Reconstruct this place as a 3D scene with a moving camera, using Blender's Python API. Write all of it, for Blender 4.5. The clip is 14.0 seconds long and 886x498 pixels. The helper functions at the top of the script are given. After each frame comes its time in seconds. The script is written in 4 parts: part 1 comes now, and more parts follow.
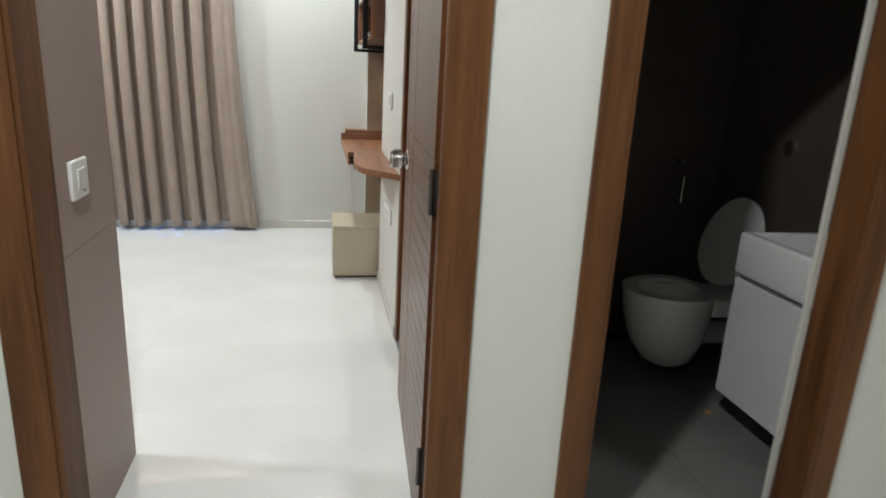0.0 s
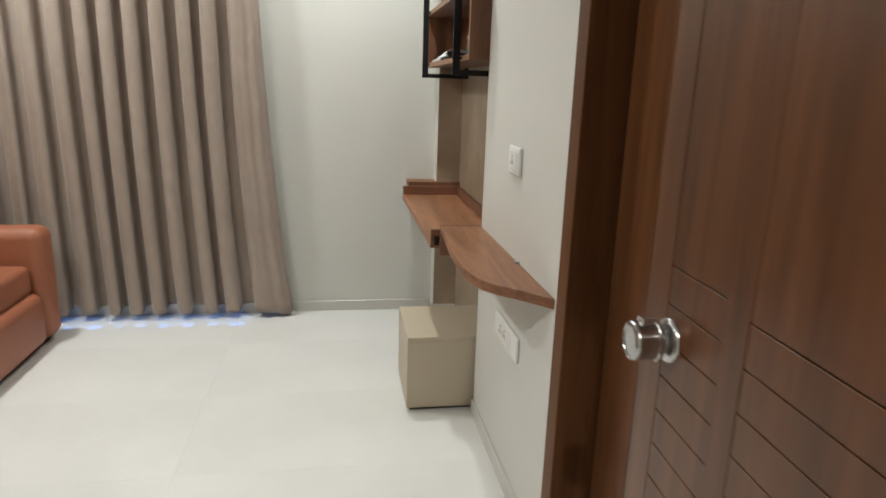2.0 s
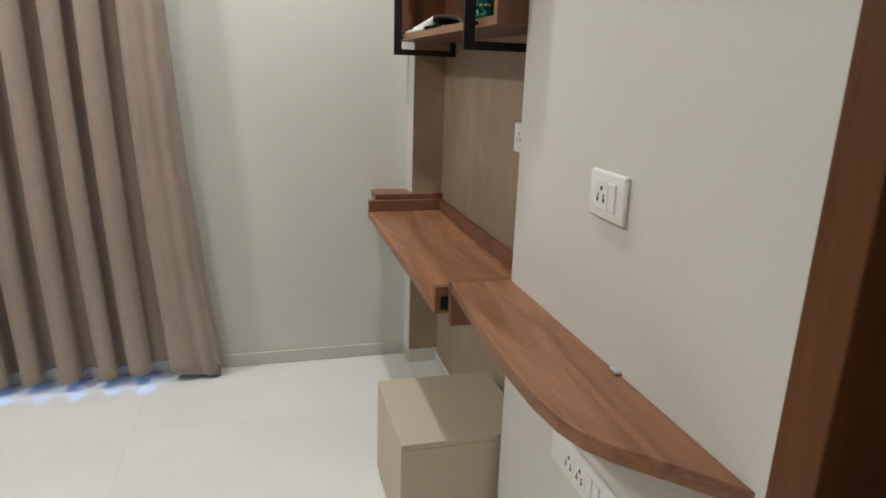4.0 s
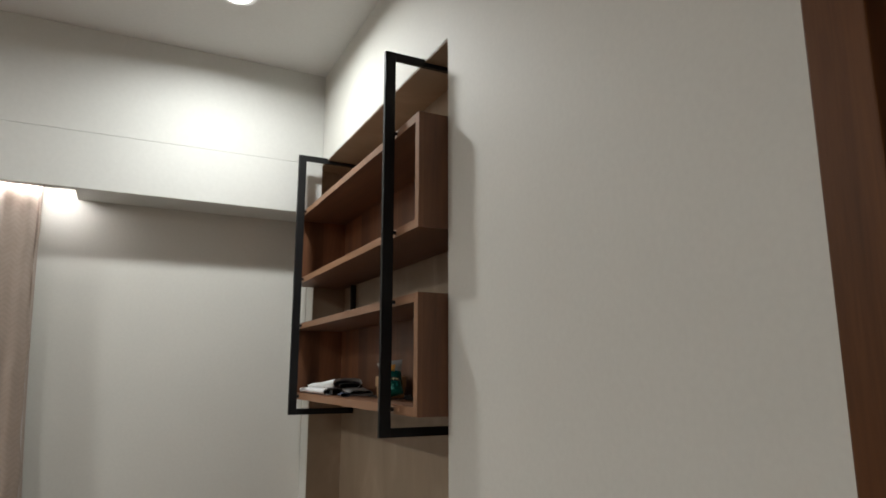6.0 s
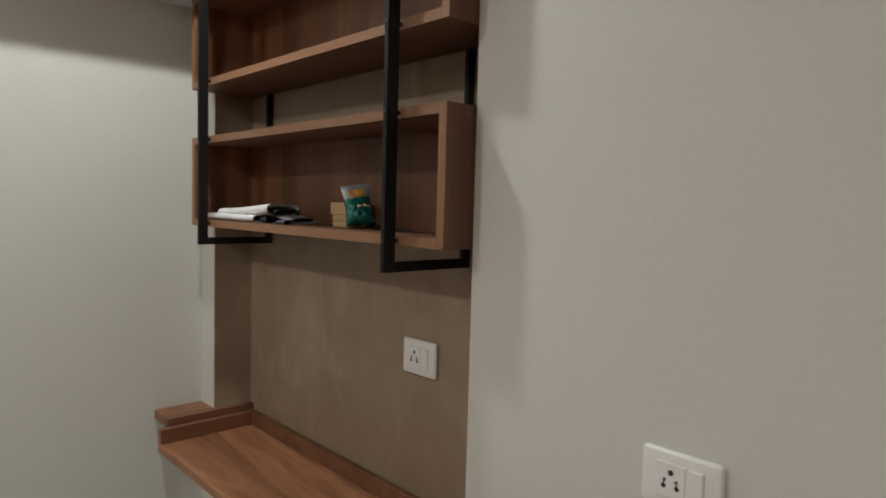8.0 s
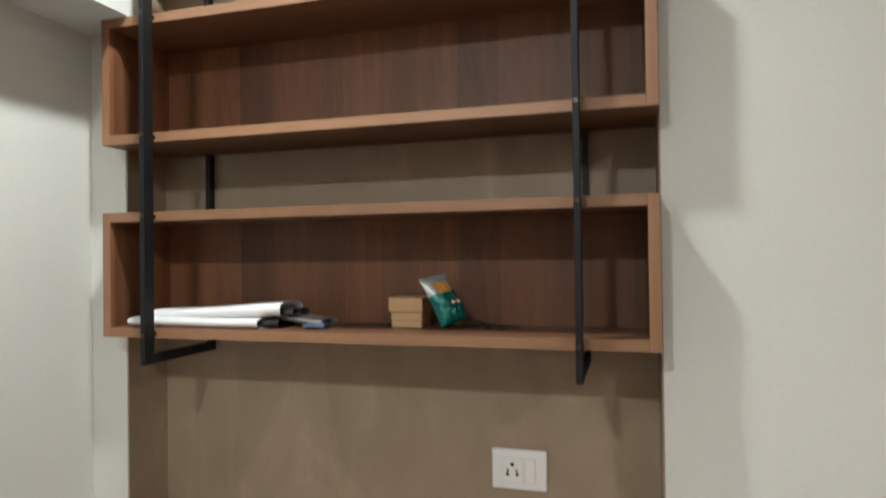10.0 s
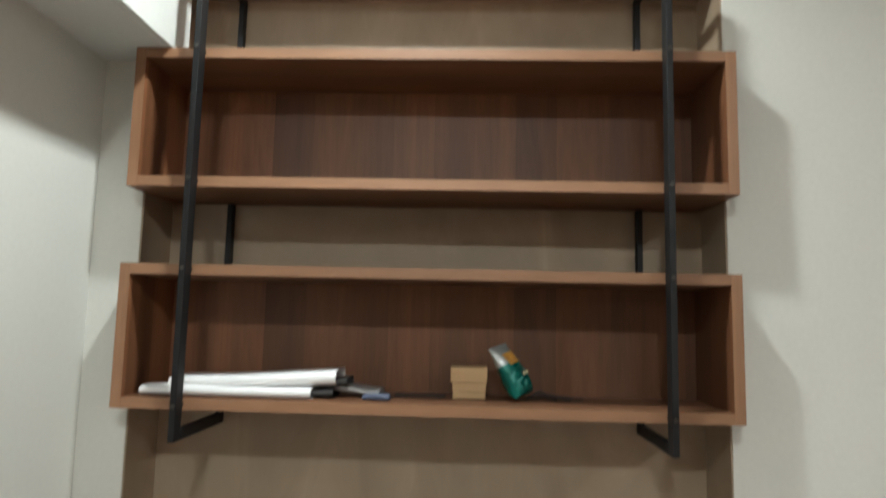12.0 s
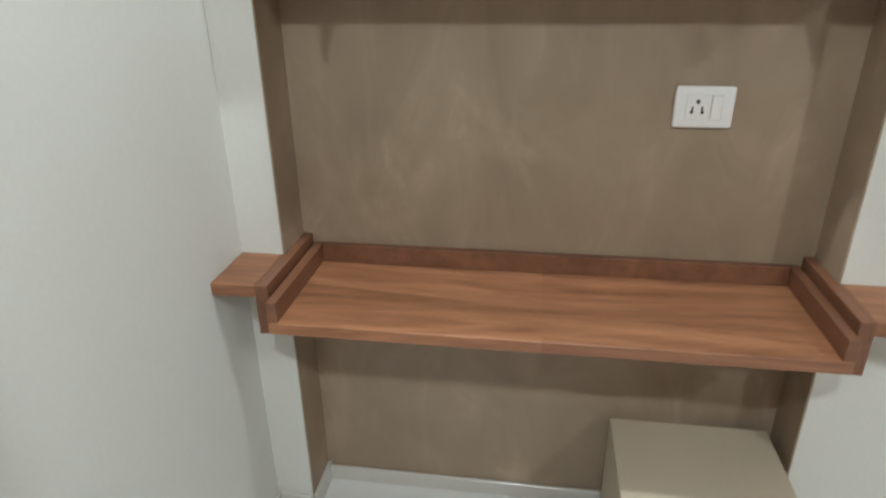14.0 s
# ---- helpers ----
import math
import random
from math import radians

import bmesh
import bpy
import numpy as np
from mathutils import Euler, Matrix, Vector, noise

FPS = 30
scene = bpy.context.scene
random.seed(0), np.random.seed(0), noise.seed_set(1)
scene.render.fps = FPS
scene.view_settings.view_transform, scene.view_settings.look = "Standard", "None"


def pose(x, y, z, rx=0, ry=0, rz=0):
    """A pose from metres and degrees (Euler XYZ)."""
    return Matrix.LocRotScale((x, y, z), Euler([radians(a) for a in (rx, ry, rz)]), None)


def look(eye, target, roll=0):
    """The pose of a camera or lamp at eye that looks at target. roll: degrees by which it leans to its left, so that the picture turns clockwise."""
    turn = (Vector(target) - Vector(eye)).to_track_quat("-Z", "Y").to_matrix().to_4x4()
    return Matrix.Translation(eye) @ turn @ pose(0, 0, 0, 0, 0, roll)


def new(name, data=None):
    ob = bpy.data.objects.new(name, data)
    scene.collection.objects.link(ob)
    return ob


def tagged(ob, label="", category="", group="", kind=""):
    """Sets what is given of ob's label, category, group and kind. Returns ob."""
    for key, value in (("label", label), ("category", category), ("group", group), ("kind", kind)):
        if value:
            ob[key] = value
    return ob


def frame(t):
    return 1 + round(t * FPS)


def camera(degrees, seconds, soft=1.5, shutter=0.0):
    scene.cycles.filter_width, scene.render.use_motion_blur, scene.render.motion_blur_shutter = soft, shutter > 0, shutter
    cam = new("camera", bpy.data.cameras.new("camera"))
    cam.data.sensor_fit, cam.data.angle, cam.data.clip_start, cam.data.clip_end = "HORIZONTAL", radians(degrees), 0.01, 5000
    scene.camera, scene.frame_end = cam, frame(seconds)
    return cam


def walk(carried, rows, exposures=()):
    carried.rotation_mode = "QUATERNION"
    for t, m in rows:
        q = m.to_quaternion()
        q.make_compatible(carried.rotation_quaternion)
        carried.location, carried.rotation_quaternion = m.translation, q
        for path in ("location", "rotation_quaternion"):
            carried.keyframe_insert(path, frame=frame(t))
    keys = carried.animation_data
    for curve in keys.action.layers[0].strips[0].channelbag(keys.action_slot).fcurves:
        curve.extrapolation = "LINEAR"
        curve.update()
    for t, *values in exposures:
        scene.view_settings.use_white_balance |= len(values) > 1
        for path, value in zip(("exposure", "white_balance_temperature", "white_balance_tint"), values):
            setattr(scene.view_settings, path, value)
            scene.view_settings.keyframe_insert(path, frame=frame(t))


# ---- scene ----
cam = camera(69.4, 14.0, soft=1.7, shutter=0.4)
PATH = [
    (0, (-0.383, -5.23, 1.3), (0.003, -3.343, 0.765), 3.1),
    (0.5, (-0.381, -4.896, 1.267), (-0.074, -2.996, 0.722), 1.5),
    (1, (-0.367, -4.533, 1.316), (-0.269, -2.615, 0.757), 2.4),
    (1.5, (-0.48, -4.161, 1.338), (-0.254, -2.251, 0.79), 2.5),
    (2, (-0.565, -3.803, 1.355), (-0.245, -1.89, 0.866), 1.9),
    (4.3, (-0.614, -2.765, 1.35), (-0.03, -0.928, 0.816), 2.9),
    (4.5, (-0.608, -2.713, 1.364), (0.06, -0.885, 0.903), 3.9),
    (5, (-0.664, -2.679, 1.484), (0.171, -0.864, 1.394), 1.2),
    (5.5, (-0.678, -2.682, 1.547), (0.179, -0.884, 1.731), -0.2),
    (6, (-0.691, -2.707, 1.562), (0.183, -0.948, 1.939), -0.0),
    (6.5, (-0.723, -2.708, 1.556), (0.19, -0.937, 1.723), 0.9),
    (7, (-0.771, -2.636, 1.542), (0.241, -0.911, 1.546), 0.7),
    (9.5, (-1.202, -1.498, 1.599), (0.633, -0.709, 1.497), 1.0),
    (10, (-1.287, -1.286, 1.638), (0.633, -0.726, 1.66), -0.7),
    (10.5, (-1.356, -1.064, 1.666), (0.572, -0.699, 2.049), 1.1),
    (11, (-1.312, -0.972, 1.663), (0.596, -0.745, 2.22), 2.3),
    (11.5, (-1.314, -0.889, 1.651), (0.617, -0.802, 2.165), 1.7),
    (12, (-1.338, -0.805, 1.648), (0.649, -0.73, 1.866), 1.3),
    (12.5, (-1.348, -0.787, 1.638), (0.645, -0.706, 1.493), -0.1),
    (13, (-1.34, -0.744, 1.562), (0.615, -0.578, 1.171), -1.1),
    (13.5, (-1.328, -0.721, 1.503), (0.559, -0.505, 0.876), -0.1),
    (14, (-1.319, -0.691, 1.453), (0.485, -0.417, 0.634), -0.7),
]
walk(cam, [(t, look(eye, target, roll)) for t, eye, target, roll in PATH],
     [(0, 0.56, 6020, 10), (0.5, 0.52, 6150, 10), (1, 0.27, 6360, 12), (1.5, 0.32, 6420, 12), (2.2, 0.3, 6380, 10), (4.3, 0.06, 6420, 12), (5.5, -0.36, 6380, 13), (7, -0.57, 6600, 14),
      (9.5, 0.1, 6330, 11), (10, 0.26, 6240, 10), (10.5, 0.34, 6200, 7), (11, 0.02, 6200, 6), (11.5, -0.24, 6200, 6), (12, 0.22, 6160, 7), (12.5, 0.38, 6080, 7), (13.5, 0.51, 5820, 7), (14, 0.48, 5880, 7)])

# ---- world and lamps ----
world = bpy.data.worlds.new("dusk")
scene.world = world
world.use_nodes = True
wn = world.node_tree
sky = wn.nodes.new("ShaderNodeTexSky")
sky.sky_type = "NISHITA"
sky.sun_disc = False
sky.sun_elevation, sky.sun_rotation = radians(3), radians(200)
wn.links.new(sky.outputs[0], wn.nodes["Background"].inputs[0])
wn.nodes["Background"].inputs[1].default_value = 0.1

CEIL = 2.81
WARM = (0.965, 1.0, 0.955)


def area(name, loc, size, watts, colour, rot=(0, 0, 0), spread=180):
    data = bpy.data.lights.new(name, "AREA")
    data.shape, data.size, data.energy, data.color = "DISK", size, watts, colour
    data.spread = radians(spread)
    ob = new(name, data)
    ob.matrix_world = pose(*loc, *rot)
    return ob


# place, watts and radius of each ceiling light
# the last one is added, unseen, to brighten the entry floor and door wall
DOWNLIGHTS = [(-0.44, -0.66, 15.5, 0.05), (-2.25, -0.7, 25, 0.09), (-2.25, -2.85, 23, 0.09), (1.2, -4.24, 5.5, 0.05), (-0.6, -4.7, 26, 0.05)]
for lx, ly, watts, lr in DOWNLIGHTS:
    area("lamp", (lx, ly, CEIL - 0.018), 1.8 * lr, watts, WARM if ly > -4 else (1.0, 0.985, 0.905), spread=168 if lr < 0.06 else 176)
strip_lamp = bpy.data.lights.new("strip_lamp", "AREA")
strip_lamp.shape, strip_lamp.size, strip_lamp.size_y, strip_lamp.energy, strip_lamp.color = "RECTANGLE", 2.03, 0.008, 13, (1.0, 0.97, 0.93)
new("strip_lamp", strip_lamp).matrix_world = pose(-1.912, -0.1415, 2.222, 80, 0, 0)
sky_lamp = bpy.data.lights.new("sky_lamp", "AREA")
sky_lamp.shape, sky_lamp.size, sky_lamp.size_y, sky_lamp.energy, sky_lamp.color = "RECTANGLE", 1.65, 1.1, 17, (0.1, 0.34, 1.0)
new("sky_lamp", sky_lamp).matrix_world = pose(-1.94, 0.22, 0.6, -90, 0, 0)


# ---- materials ----
def nodes_of(name):
    m = bpy.data.materials.new(name)
    m.use_nodes = True
    return m, m.node_tree, m.node_tree.nodes["Principled BSDF"]


def link(nt, a, b):
    nt.links.new(a, b)


def coords(nt, scale=(1, 1, 1), rot=(0, 0, 0)):
    tc, mp = nt.nodes.new("ShaderNodeTexCoord"), nt.nodes.new("ShaderNodeMapping")
    mp.inputs["Scale"].default_value, mp.inputs["Rotation"].default_value = scale, rot
    link(nt, tc.outputs["Object"], mp.inputs["Vector"])
    return mp.outputs["Vector"]


def fnoise(nt, vec, scale, detail=4.0, rough=0.55, distort=0.0):
    n = nt.nodes.new("ShaderNodeTexNoise")
    n.inputs["Scale"].default_value, n.inputs["Detail"].default_value = scale, detail
    n.inputs["Roughness"].default_value, n.inputs["Distortion"].default_value = rough, distort
    link(nt, vec, n.inputs["Vector"])
    return n.outputs["Fac"]


def ramp(nt, fac, stops):
    r = nt.nodes.new("ShaderNodeValToRGB")
    while len(r.color_ramp.elements) < len(stops):
        r.color_ramp.elements.new(0.5)
    for e, (p, c) in zip(r.color_ramp.elements, stops):
        e.position, e.color = p, (*c, 1)
    link(nt, fac, r.inputs["Fac"])
    return r.outputs["Color"]


def mixed(nt, a, b, fac, mode="MIX"):
    m = nt.nodes.new("ShaderNodeMix")
    m.data_type, m.blend_type = "RGBA", mode
    for sock, v in ((m.inputs[0], fac), (m.inputs[6], a), (m.inputs[7], b)):
        if isinstance(v, (int, float)):
            sock.default_value = v
        elif isinstance(v, tuple):
            sock.default_value = (*v, 1)
        else:
            link(nt, v, sock)
    return m.outputs[2]


def bumped(nt, bsdf, height, strength, dist=0.002):
    b = nt.nodes.new("ShaderNodeBump")
    b.inputs["Strength"].default_value, b.inputs["Distance"].default_value = strength, dist
    link(nt, height, b.inputs["Height"])
    link(nt, b.outputs["Normal"], bsdf.inputs["Normal"])


def rough_range(nt, bsdf, fac, lo, hi):
    mr = nt.nodes.new("ShaderNodeMapRange")
    mr.inputs["To Min"].default_value, mr.inputs["To Max"].default_value = lo, hi
    link(nt, fac, mr.inputs["Value"])
    link(nt, mr.outputs[0], bsdf.inputs["Roughness"])


def surface(name, c1, c2, rough=(0.5, 0.65), scale=2.0, fine=60.0, bump=0.1, metal=0.0, spec=0.5):
    """A painted or plain surface: broad mottling, fine grain and a slight relief."""
    m, nt, b = nodes_of(name)
    v = coords(nt)
    broad, grain = fnoise(nt, v, scale, 5), fnoise(nt, v, fine, 3)
    col = ramp(nt, broad, [(0.32, c1), (0.68, c2)])
    col = mixed(nt, col, ramp(nt, grain, [(0.3, (0.94, 0.94, 0.94)), (0.7, (1, 1, 1))]), 0.6, "MULTIPLY")
    link(nt, col, b.inputs["Base Color"])
    rough_range(nt, b, broad, *rough)
    b.inputs["Metallic"].default_value = metal
    b.inputs["Specular IOR Level"].default_value = spec
    bumped(nt, b, grain, bump)
    return m


def wood(name, light, dark, axis="z", rough=(0.42, 0.55), band=0.11, contrast=0.5, per_piece=0.0, spec=0.5, wave=0.6, across=14.0, pale=1.2):
    """Veneer whose grain runs along one axis, in bands of slightly different tone."""
    m, nt, b = nodes_of(name)
    along = 0.9
    sc = {"x": (along, across, across), "y": (across, along, across), "z": (across, across, along)}[axis]
    v = coords(nt, sc)
    grain = fnoise(nt, v, 1.6, 7, 0.62, wave)
    fine = fnoise(nt, coords(nt, tuple(s * 7 for s in sc)), 2.2, 3, 0.6)
    figure = fnoise(nt, coords(nt, tuple(s * 0.22 for s in sc)), 1.8, 3, 0.5, 1.2)
    col = ramp(nt, grain, [(0.25, dark), (0.5, tuple((p + q) / 2 for p, q in zip(light, dark))), (0.78, light)])
    # veneer leaves side by side, each with its own tone
    vs = coords(nt, tuple((1 / band if s > 1 else 0.35) for s in sc))
    vo = nt.nodes.new("ShaderNodeTexWhiteNoise")
    fl = nt.nodes.new("ShaderNodeVectorMath")
    fl.operation = "FLOOR"
    link(nt, vs, fl.inputs[0])
    link(nt, fl.outputs[0], vo.inputs["Vector"])
    tone = ramp(nt, vo.outputs["Value"], [(0, (0.58, 0.55, 0.52)), (1, (pale, pale, pale))])
    col = mixed(nt, col, tone, contrast, "MULTIPLY")
    col = mixed(nt, col, ramp(nt, figure, [(0.3, (0.62, 0.59, 0.56)), (0.65, (1.12, 1.12, 1.12))]), 0.7, "MULTIPLY")
    col = mixed(nt, col, ramp(nt, fine, [(0.35, (0.82, 0.80, 0.78)), (0.6, (1, 1, 1))]), 0.55, "MULTIPLY")
    if per_piece:
        oi = nt.nodes.new("ShaderNodeObjectInfo")
        col = mixed(nt, col, ramp(nt, oi.outputs["Random"], [(0, (0.86, 0.85, 0.84)), (1, (1.08, 1.08, 1.08))]), per_piece, "MULTIPLY")
    link(nt, col, b.inputs["Base Color"])
    rough_range(nt, b, grain, *rough)
    b.inputs["Specular IOR Level"].default_value = spec
    bumped(nt, b, fine, 0.12, 0.001)
    return m


def metal(name, colour, rough=(0.2, 0.35)):
    return surface(name, tuple(c * 0.9 for c in colour), colour, rough, 8, 200, 0.03, 1.0)


white_paint = surface("white_wall_paint", (0.614, 0.612, 0.567), (0.649, 0.647, 0.601), (0.55, 0.7), 1.3, 90, 0.08)
ceiling_paint = surface("ceiling_paint", (0.66, 0.655, 0.635), (0.69, 0.685, 0.665), (0.7, 0.8), 1.1, 80, 0.06)
panel_laminate = surface("white_panel_laminate", (0.575, 0.58, 0.55), (0.605, 0.61, 0.58), (0.6, 0.7), 1.5, 70, 0.03)
mauve_laminate = surface("mauve_laminate", (0.33, 0.246, 0.215), (0.355, 0.266, 0.232), (0.45, 0.55), 2.5, 120, 0.05)
beige_laminate = surface("beige_laminate", (0.5, 0.43, 0.32), (0.54, 0.465, 0.35), (0.45, 0.55), 2.0, 130, 0.05)
dark_gap = surface("shadow_gap_black", (0.02, 0.018, 0.016), (0.03, 0.027, 0.024), (0.7, 0.8))
black_steel = surface("black_powder_coated_steel", (0.006, 0.006, 0.0065), (0.01, 0.01, 0.0105), (0.5, 0.62), 9, 300, 0.08, spec=0.3)
chrome = metal("brushed_chrome", (0.56, 0.55, 0.54), (0.12, 0.22))
steel = metal("hinge_steel", (0.12, 0.11, 0.1), (0.35, 0.5))
screw_steel = metal("screw_steel", (0.1, 0.095, 0.09), (0.3, 0.4))
plate_plastic = surface("white_switch_plastic", (0.78, 0.78, 0.76), (0.8, 0.8, 0.78), (0.28, 0.36), 6, 200, 0.01)
rim_plastic = surface("grey_module_seam", (0.62, 0.62, 0.6), (0.66, 0.66, 0.64), (0.4, 0.5), 6, 200, 0.01)
hole_black = surface("socket_hole_black", (0.01, 0.01, 0.01), (0.015, 0.015, 0.015), (0.6, 0.7))
skirting_tile = surface("skirting_tile", (0.56, 0.545, 0.5), (0.6, 0.585, 0.54), (0.18, 0.26), 3, 80, 0.02)
grout = surface("pale_grout", (0.72, 0.715, 0.69), (0.77, 0.765, 0.74), (0.7, 0.85), 20, 200, 0.2)
granite = surface("grey_granite", (0.1, 0.1, 0.1), (0.22, 0.215, 0.21), (0.25, 0.4), 60, 300, 0.03)
dark_tile = surface("dark_bathroom_tile", (0.08, 0.064, 0.056), (0.11, 0.09, 0.078), (0.25, 0.4), 3, 70, 0.04)
grey_tile = surface("grey_bathroom_floor_tile", (0.13, 0.125, 0.12), (0.17, 0.165, 0.155), (0.4, 0.55), 4, 90, 0.05)
ceramic = surface("white_ceramic", (0.74, 0.74, 0.73), (0.78, 0.78, 0.77), (0.08, 0.14), 3, 60, 0.0)
vanity_white = surface("vanity_white_laminate", (0.66, 0.66, 0.67), (0.7, 0.7, 0.71), (0.3, 0.4), 3, 90, 0.02)
sofa_fabric = surface("rust_leatherette", (0.29, 0.1, 0.05), (0.34, 0.12, 0.06), (0.42, 0.55), 4, 220, 0.25)
paper_white = surface("white_coated_paper", (0.74, 0.74, 0.74), (0.8, 0.8, 0.8), (0.4, 0.5), 8, 120, 0.05)
paper_dark = surface("black_sheet_underside", (0.015, 0.014, 0.014), (0.035, 0.032, 0.03), (0.5, 0.65), 12, 150, 0.1)
paper_grey = surface("grey_sheet_back", (0.2, 0.19, 0.185), (0.3, 0.29, 0.28), (0.5, 0.65), 10, 150, 0.1)
kraft = surface("kraft_board", (0.5, 0.33, 0.17), (0.56, 0.38, 0.2), (0.6, 0.75), 9, 160, 0.1)
foil_green = surface("green_snack_foil", (0.0, 0.11, 0.092), (0.006, 0.17, 0.14), (0.22, 0.34), 14, 60, 0.25, 0.35)
foil_silver = surface("silver_snack_foil", (0.45, 0.5, 0.5), (0.62, 0.66, 0.66), (0.2, 0.32), 18, 60, 0.25, 0.5)
snack_picture = surface("orange_snack_print", (0.4, 0.16, 0.02), (0.62, 0.33, 0.05), (0.3, 0.4), 90, 160, 0.1)
print_cream = surface("cream_print", (0.75, 0.68, 0.4), (0.8, 0.72, 0.45), (0.35, 0.45), 40, 160, 0.0)
blue_plastic = surface("blue_plastic", (0.05, 0.065, 0.11), (0.1, 0.12, 0.18), (0.3, 0.45), 20, 100, 0.05)
orange_scrap = surface("orange_scrap", (0.5, 0.2, 0.04), (0.6, 0.26, 0.06), (0.6, 0.7), 30, 100, 0.1)
aluminium = metal("window_aluminium", (0.35, 0.35, 0.36), (0.35, 0.5))
diffuser_mat, dnt, db = nodes_of("led_diffuser")
db.inputs["Base Color"].default_value = (0.9, 0.9, 0.88, 1)
db.inputs["Emission Color"].default_value = (*WARM, 1)
db.inputs["Emission Strength"].default_value = 12
glass, gnt, gb = nodes_of("window_glass")
gb.inputs["Base Color"].default_value = (0.95, 0.98, 1, 1)
gb.inputs["Roughness"].default_value = 0.02
gb.inputs["Transmission Weight"].default_value = 1.0

# shelf boards darkened to hold the interior's shade; edge bands keep the lit tone
wood_v = wood("walnut_veneer_upright", (0.228, 0.097, 0.043), (0.085, 0.033, 0.014), "z", band=0.095, contrast=0.95, across=9.0, pale=1.6)
wood_y = wood("walnut_veneer_lengthwise", (0.2, 0.09, 0.043), (0.108, 0.046, 0.02), "y", band=0.35, contrast=0.2)
wood_edge = wood("walnut_edge_band", (0.32, 0.168, 0.09), (0.225, 0.113, 0.057), "y", band=0.3, contrast=0.15)
wood_edge_v = wood("walnut_edge_band_upright", (0.32, 0.168, 0.09), (0.225, 0.113, 0.057), "z", band=0.3, contrast=0.15)
wood_desk = wood("desk_veneer", (0.44, 0.205, 0.102), (0.165, 0.064, 0.028), "y", (0.35, 0.5), band=0.09, contrast=0.42, wave=2.6, across=8.0)
# darker copy of the desk veneer, with the rails' shade in its colour
wood_rail = wood("desk_rail_veneer", (0.26, 0.115, 0.06), (0.15, 0.064, 0.032), "x", band=0.2, contrast=0.2)
wood_door = wood("door_veneer", (0.185, 0.073, 0.028), (0.07, 0.026, 0.0095), "z", (0.27, 0.36), band=0.13, contrast=0.45, per_piece=0.15, spec=0.4)
wood_dark = wood("dark_stained_frame", (0.165, 0.066, 0.023), (0.085, 0.033, 0.011), "z", (0.45, 0.6), band=0.5, contrast=0.2, spec=0.25)
wood_frame = wood("stained_door_frame", (0.175, 0.074, 0.025), (0.052, 0.02, 0.007), "z", (0.45, 0.6), band=0.04, contrast=0.35, spec=0.25)


def tile_material():
    m, nt, b = nodes_of("cream_vitrified_tile")
    v = coords(nt)
    cloud, speck = fnoise(nt, v, 1.7, 6, 0.6), fnoise(nt, v, 130, 2)
    oi = nt.nodes.new("ShaderNodeObjectInfo")
    col = ramp(nt, cloud, [(0.3, (0.70, 0.695, 0.67)), (0.7, (0.76, 0.755, 0.73))])
    col = mixed(nt, col, ramp(nt, oi.outputs["Random"], [(0, (0.985, 0.985, 0.98)), (1, (1, 1, 1))]), 1.0, "MULTIPLY")
    col = mixed(nt, col, ramp(nt, speck, [(0.3, (0.95, 0.95, 0.94)), (0.6, (1, 1, 1))]), 0.5, "MULTIPLY")
    link(nt, col, b.inputs["Base Color"])
    rough_range(nt, b, cloud, 0.03, 0.055)
    bumped(nt, b, speck, 0.02, 0.0005)
    return m


def curtain_material():
    m, nt, b = nodes_of("taupe_curtain_weave")
    v = coords(nt, (600, 600, 500))
    weave = fnoise(nt, v, 1.0, 2)
    broad = fnoise(nt, coords(nt), 3.0, 4)
    damask = nt.nodes.new("ShaderNodeTexVoronoi")
    damask.inputs["Scale"].default_value = 26
    link(nt, coords(nt, (1, 1, 0.6)), damask.inputs["Vector"])
    col = ramp(nt, broad, [(0.3, (0.34, 0.272, 0.224)), (0.7, (0.382, 0.309, 0.258))])
    col = mixed(nt, col, ramp(nt, weave, [(0.35, (0.86, 0.85, 0.84)), (0.65, (1, 1, 1))]), 0.7, "MULTIPLY")
    col = mixed(nt, col, ramp(nt, damask.outputs["Distance"], [(0.25, (1, 1, 1)), (0.6, (0.93, 0.92, 0.91))]), 0.6, "MULTIPLY")
    # woven chevrons: bands along z that zigzag across x
    sep = nt.nodes.new("ShaderNodeSeparateXYZ")
    link(nt, coords(nt), sep.inputs[0])

    def calc(op, a, b_, c=None):
        n = nt.nodes.new("ShaderNodeMath")
        n.operation = op
        for sock, val in zip(n.inputs, (a, b_, c)):
            if isinstance(val, (int, float)):
                sock.default_value = val
            elif val is not None:
                link(nt, val, sock)
        return n.outputs[0]

    zig = calc("PINGPONG", sep.outputs["X"], 0.022)
    band = calc("SINE", calc("MULTIPLY", calc("ADD", sep.outputs["Z"], zig), 330.0), 0.0)
    band = calc("MULTIPLY_ADD", band, 0.5, 0.5)
    col = mixed(nt, col, ramp(nt, band, [(0.3, (0.8, 0.79, 0.78)), (0.7, (1, 1, 1))]), 0.35, "MULTIPLY")
    link(nt, col, b.inputs["Base Color"])
    rough_range(nt, b, band, 0.45, 0.65)
    b.inputs["Sheen Weight"].default_value = 0.25
    bumped(nt, b, band, 0.25, 0.0008)
    return m


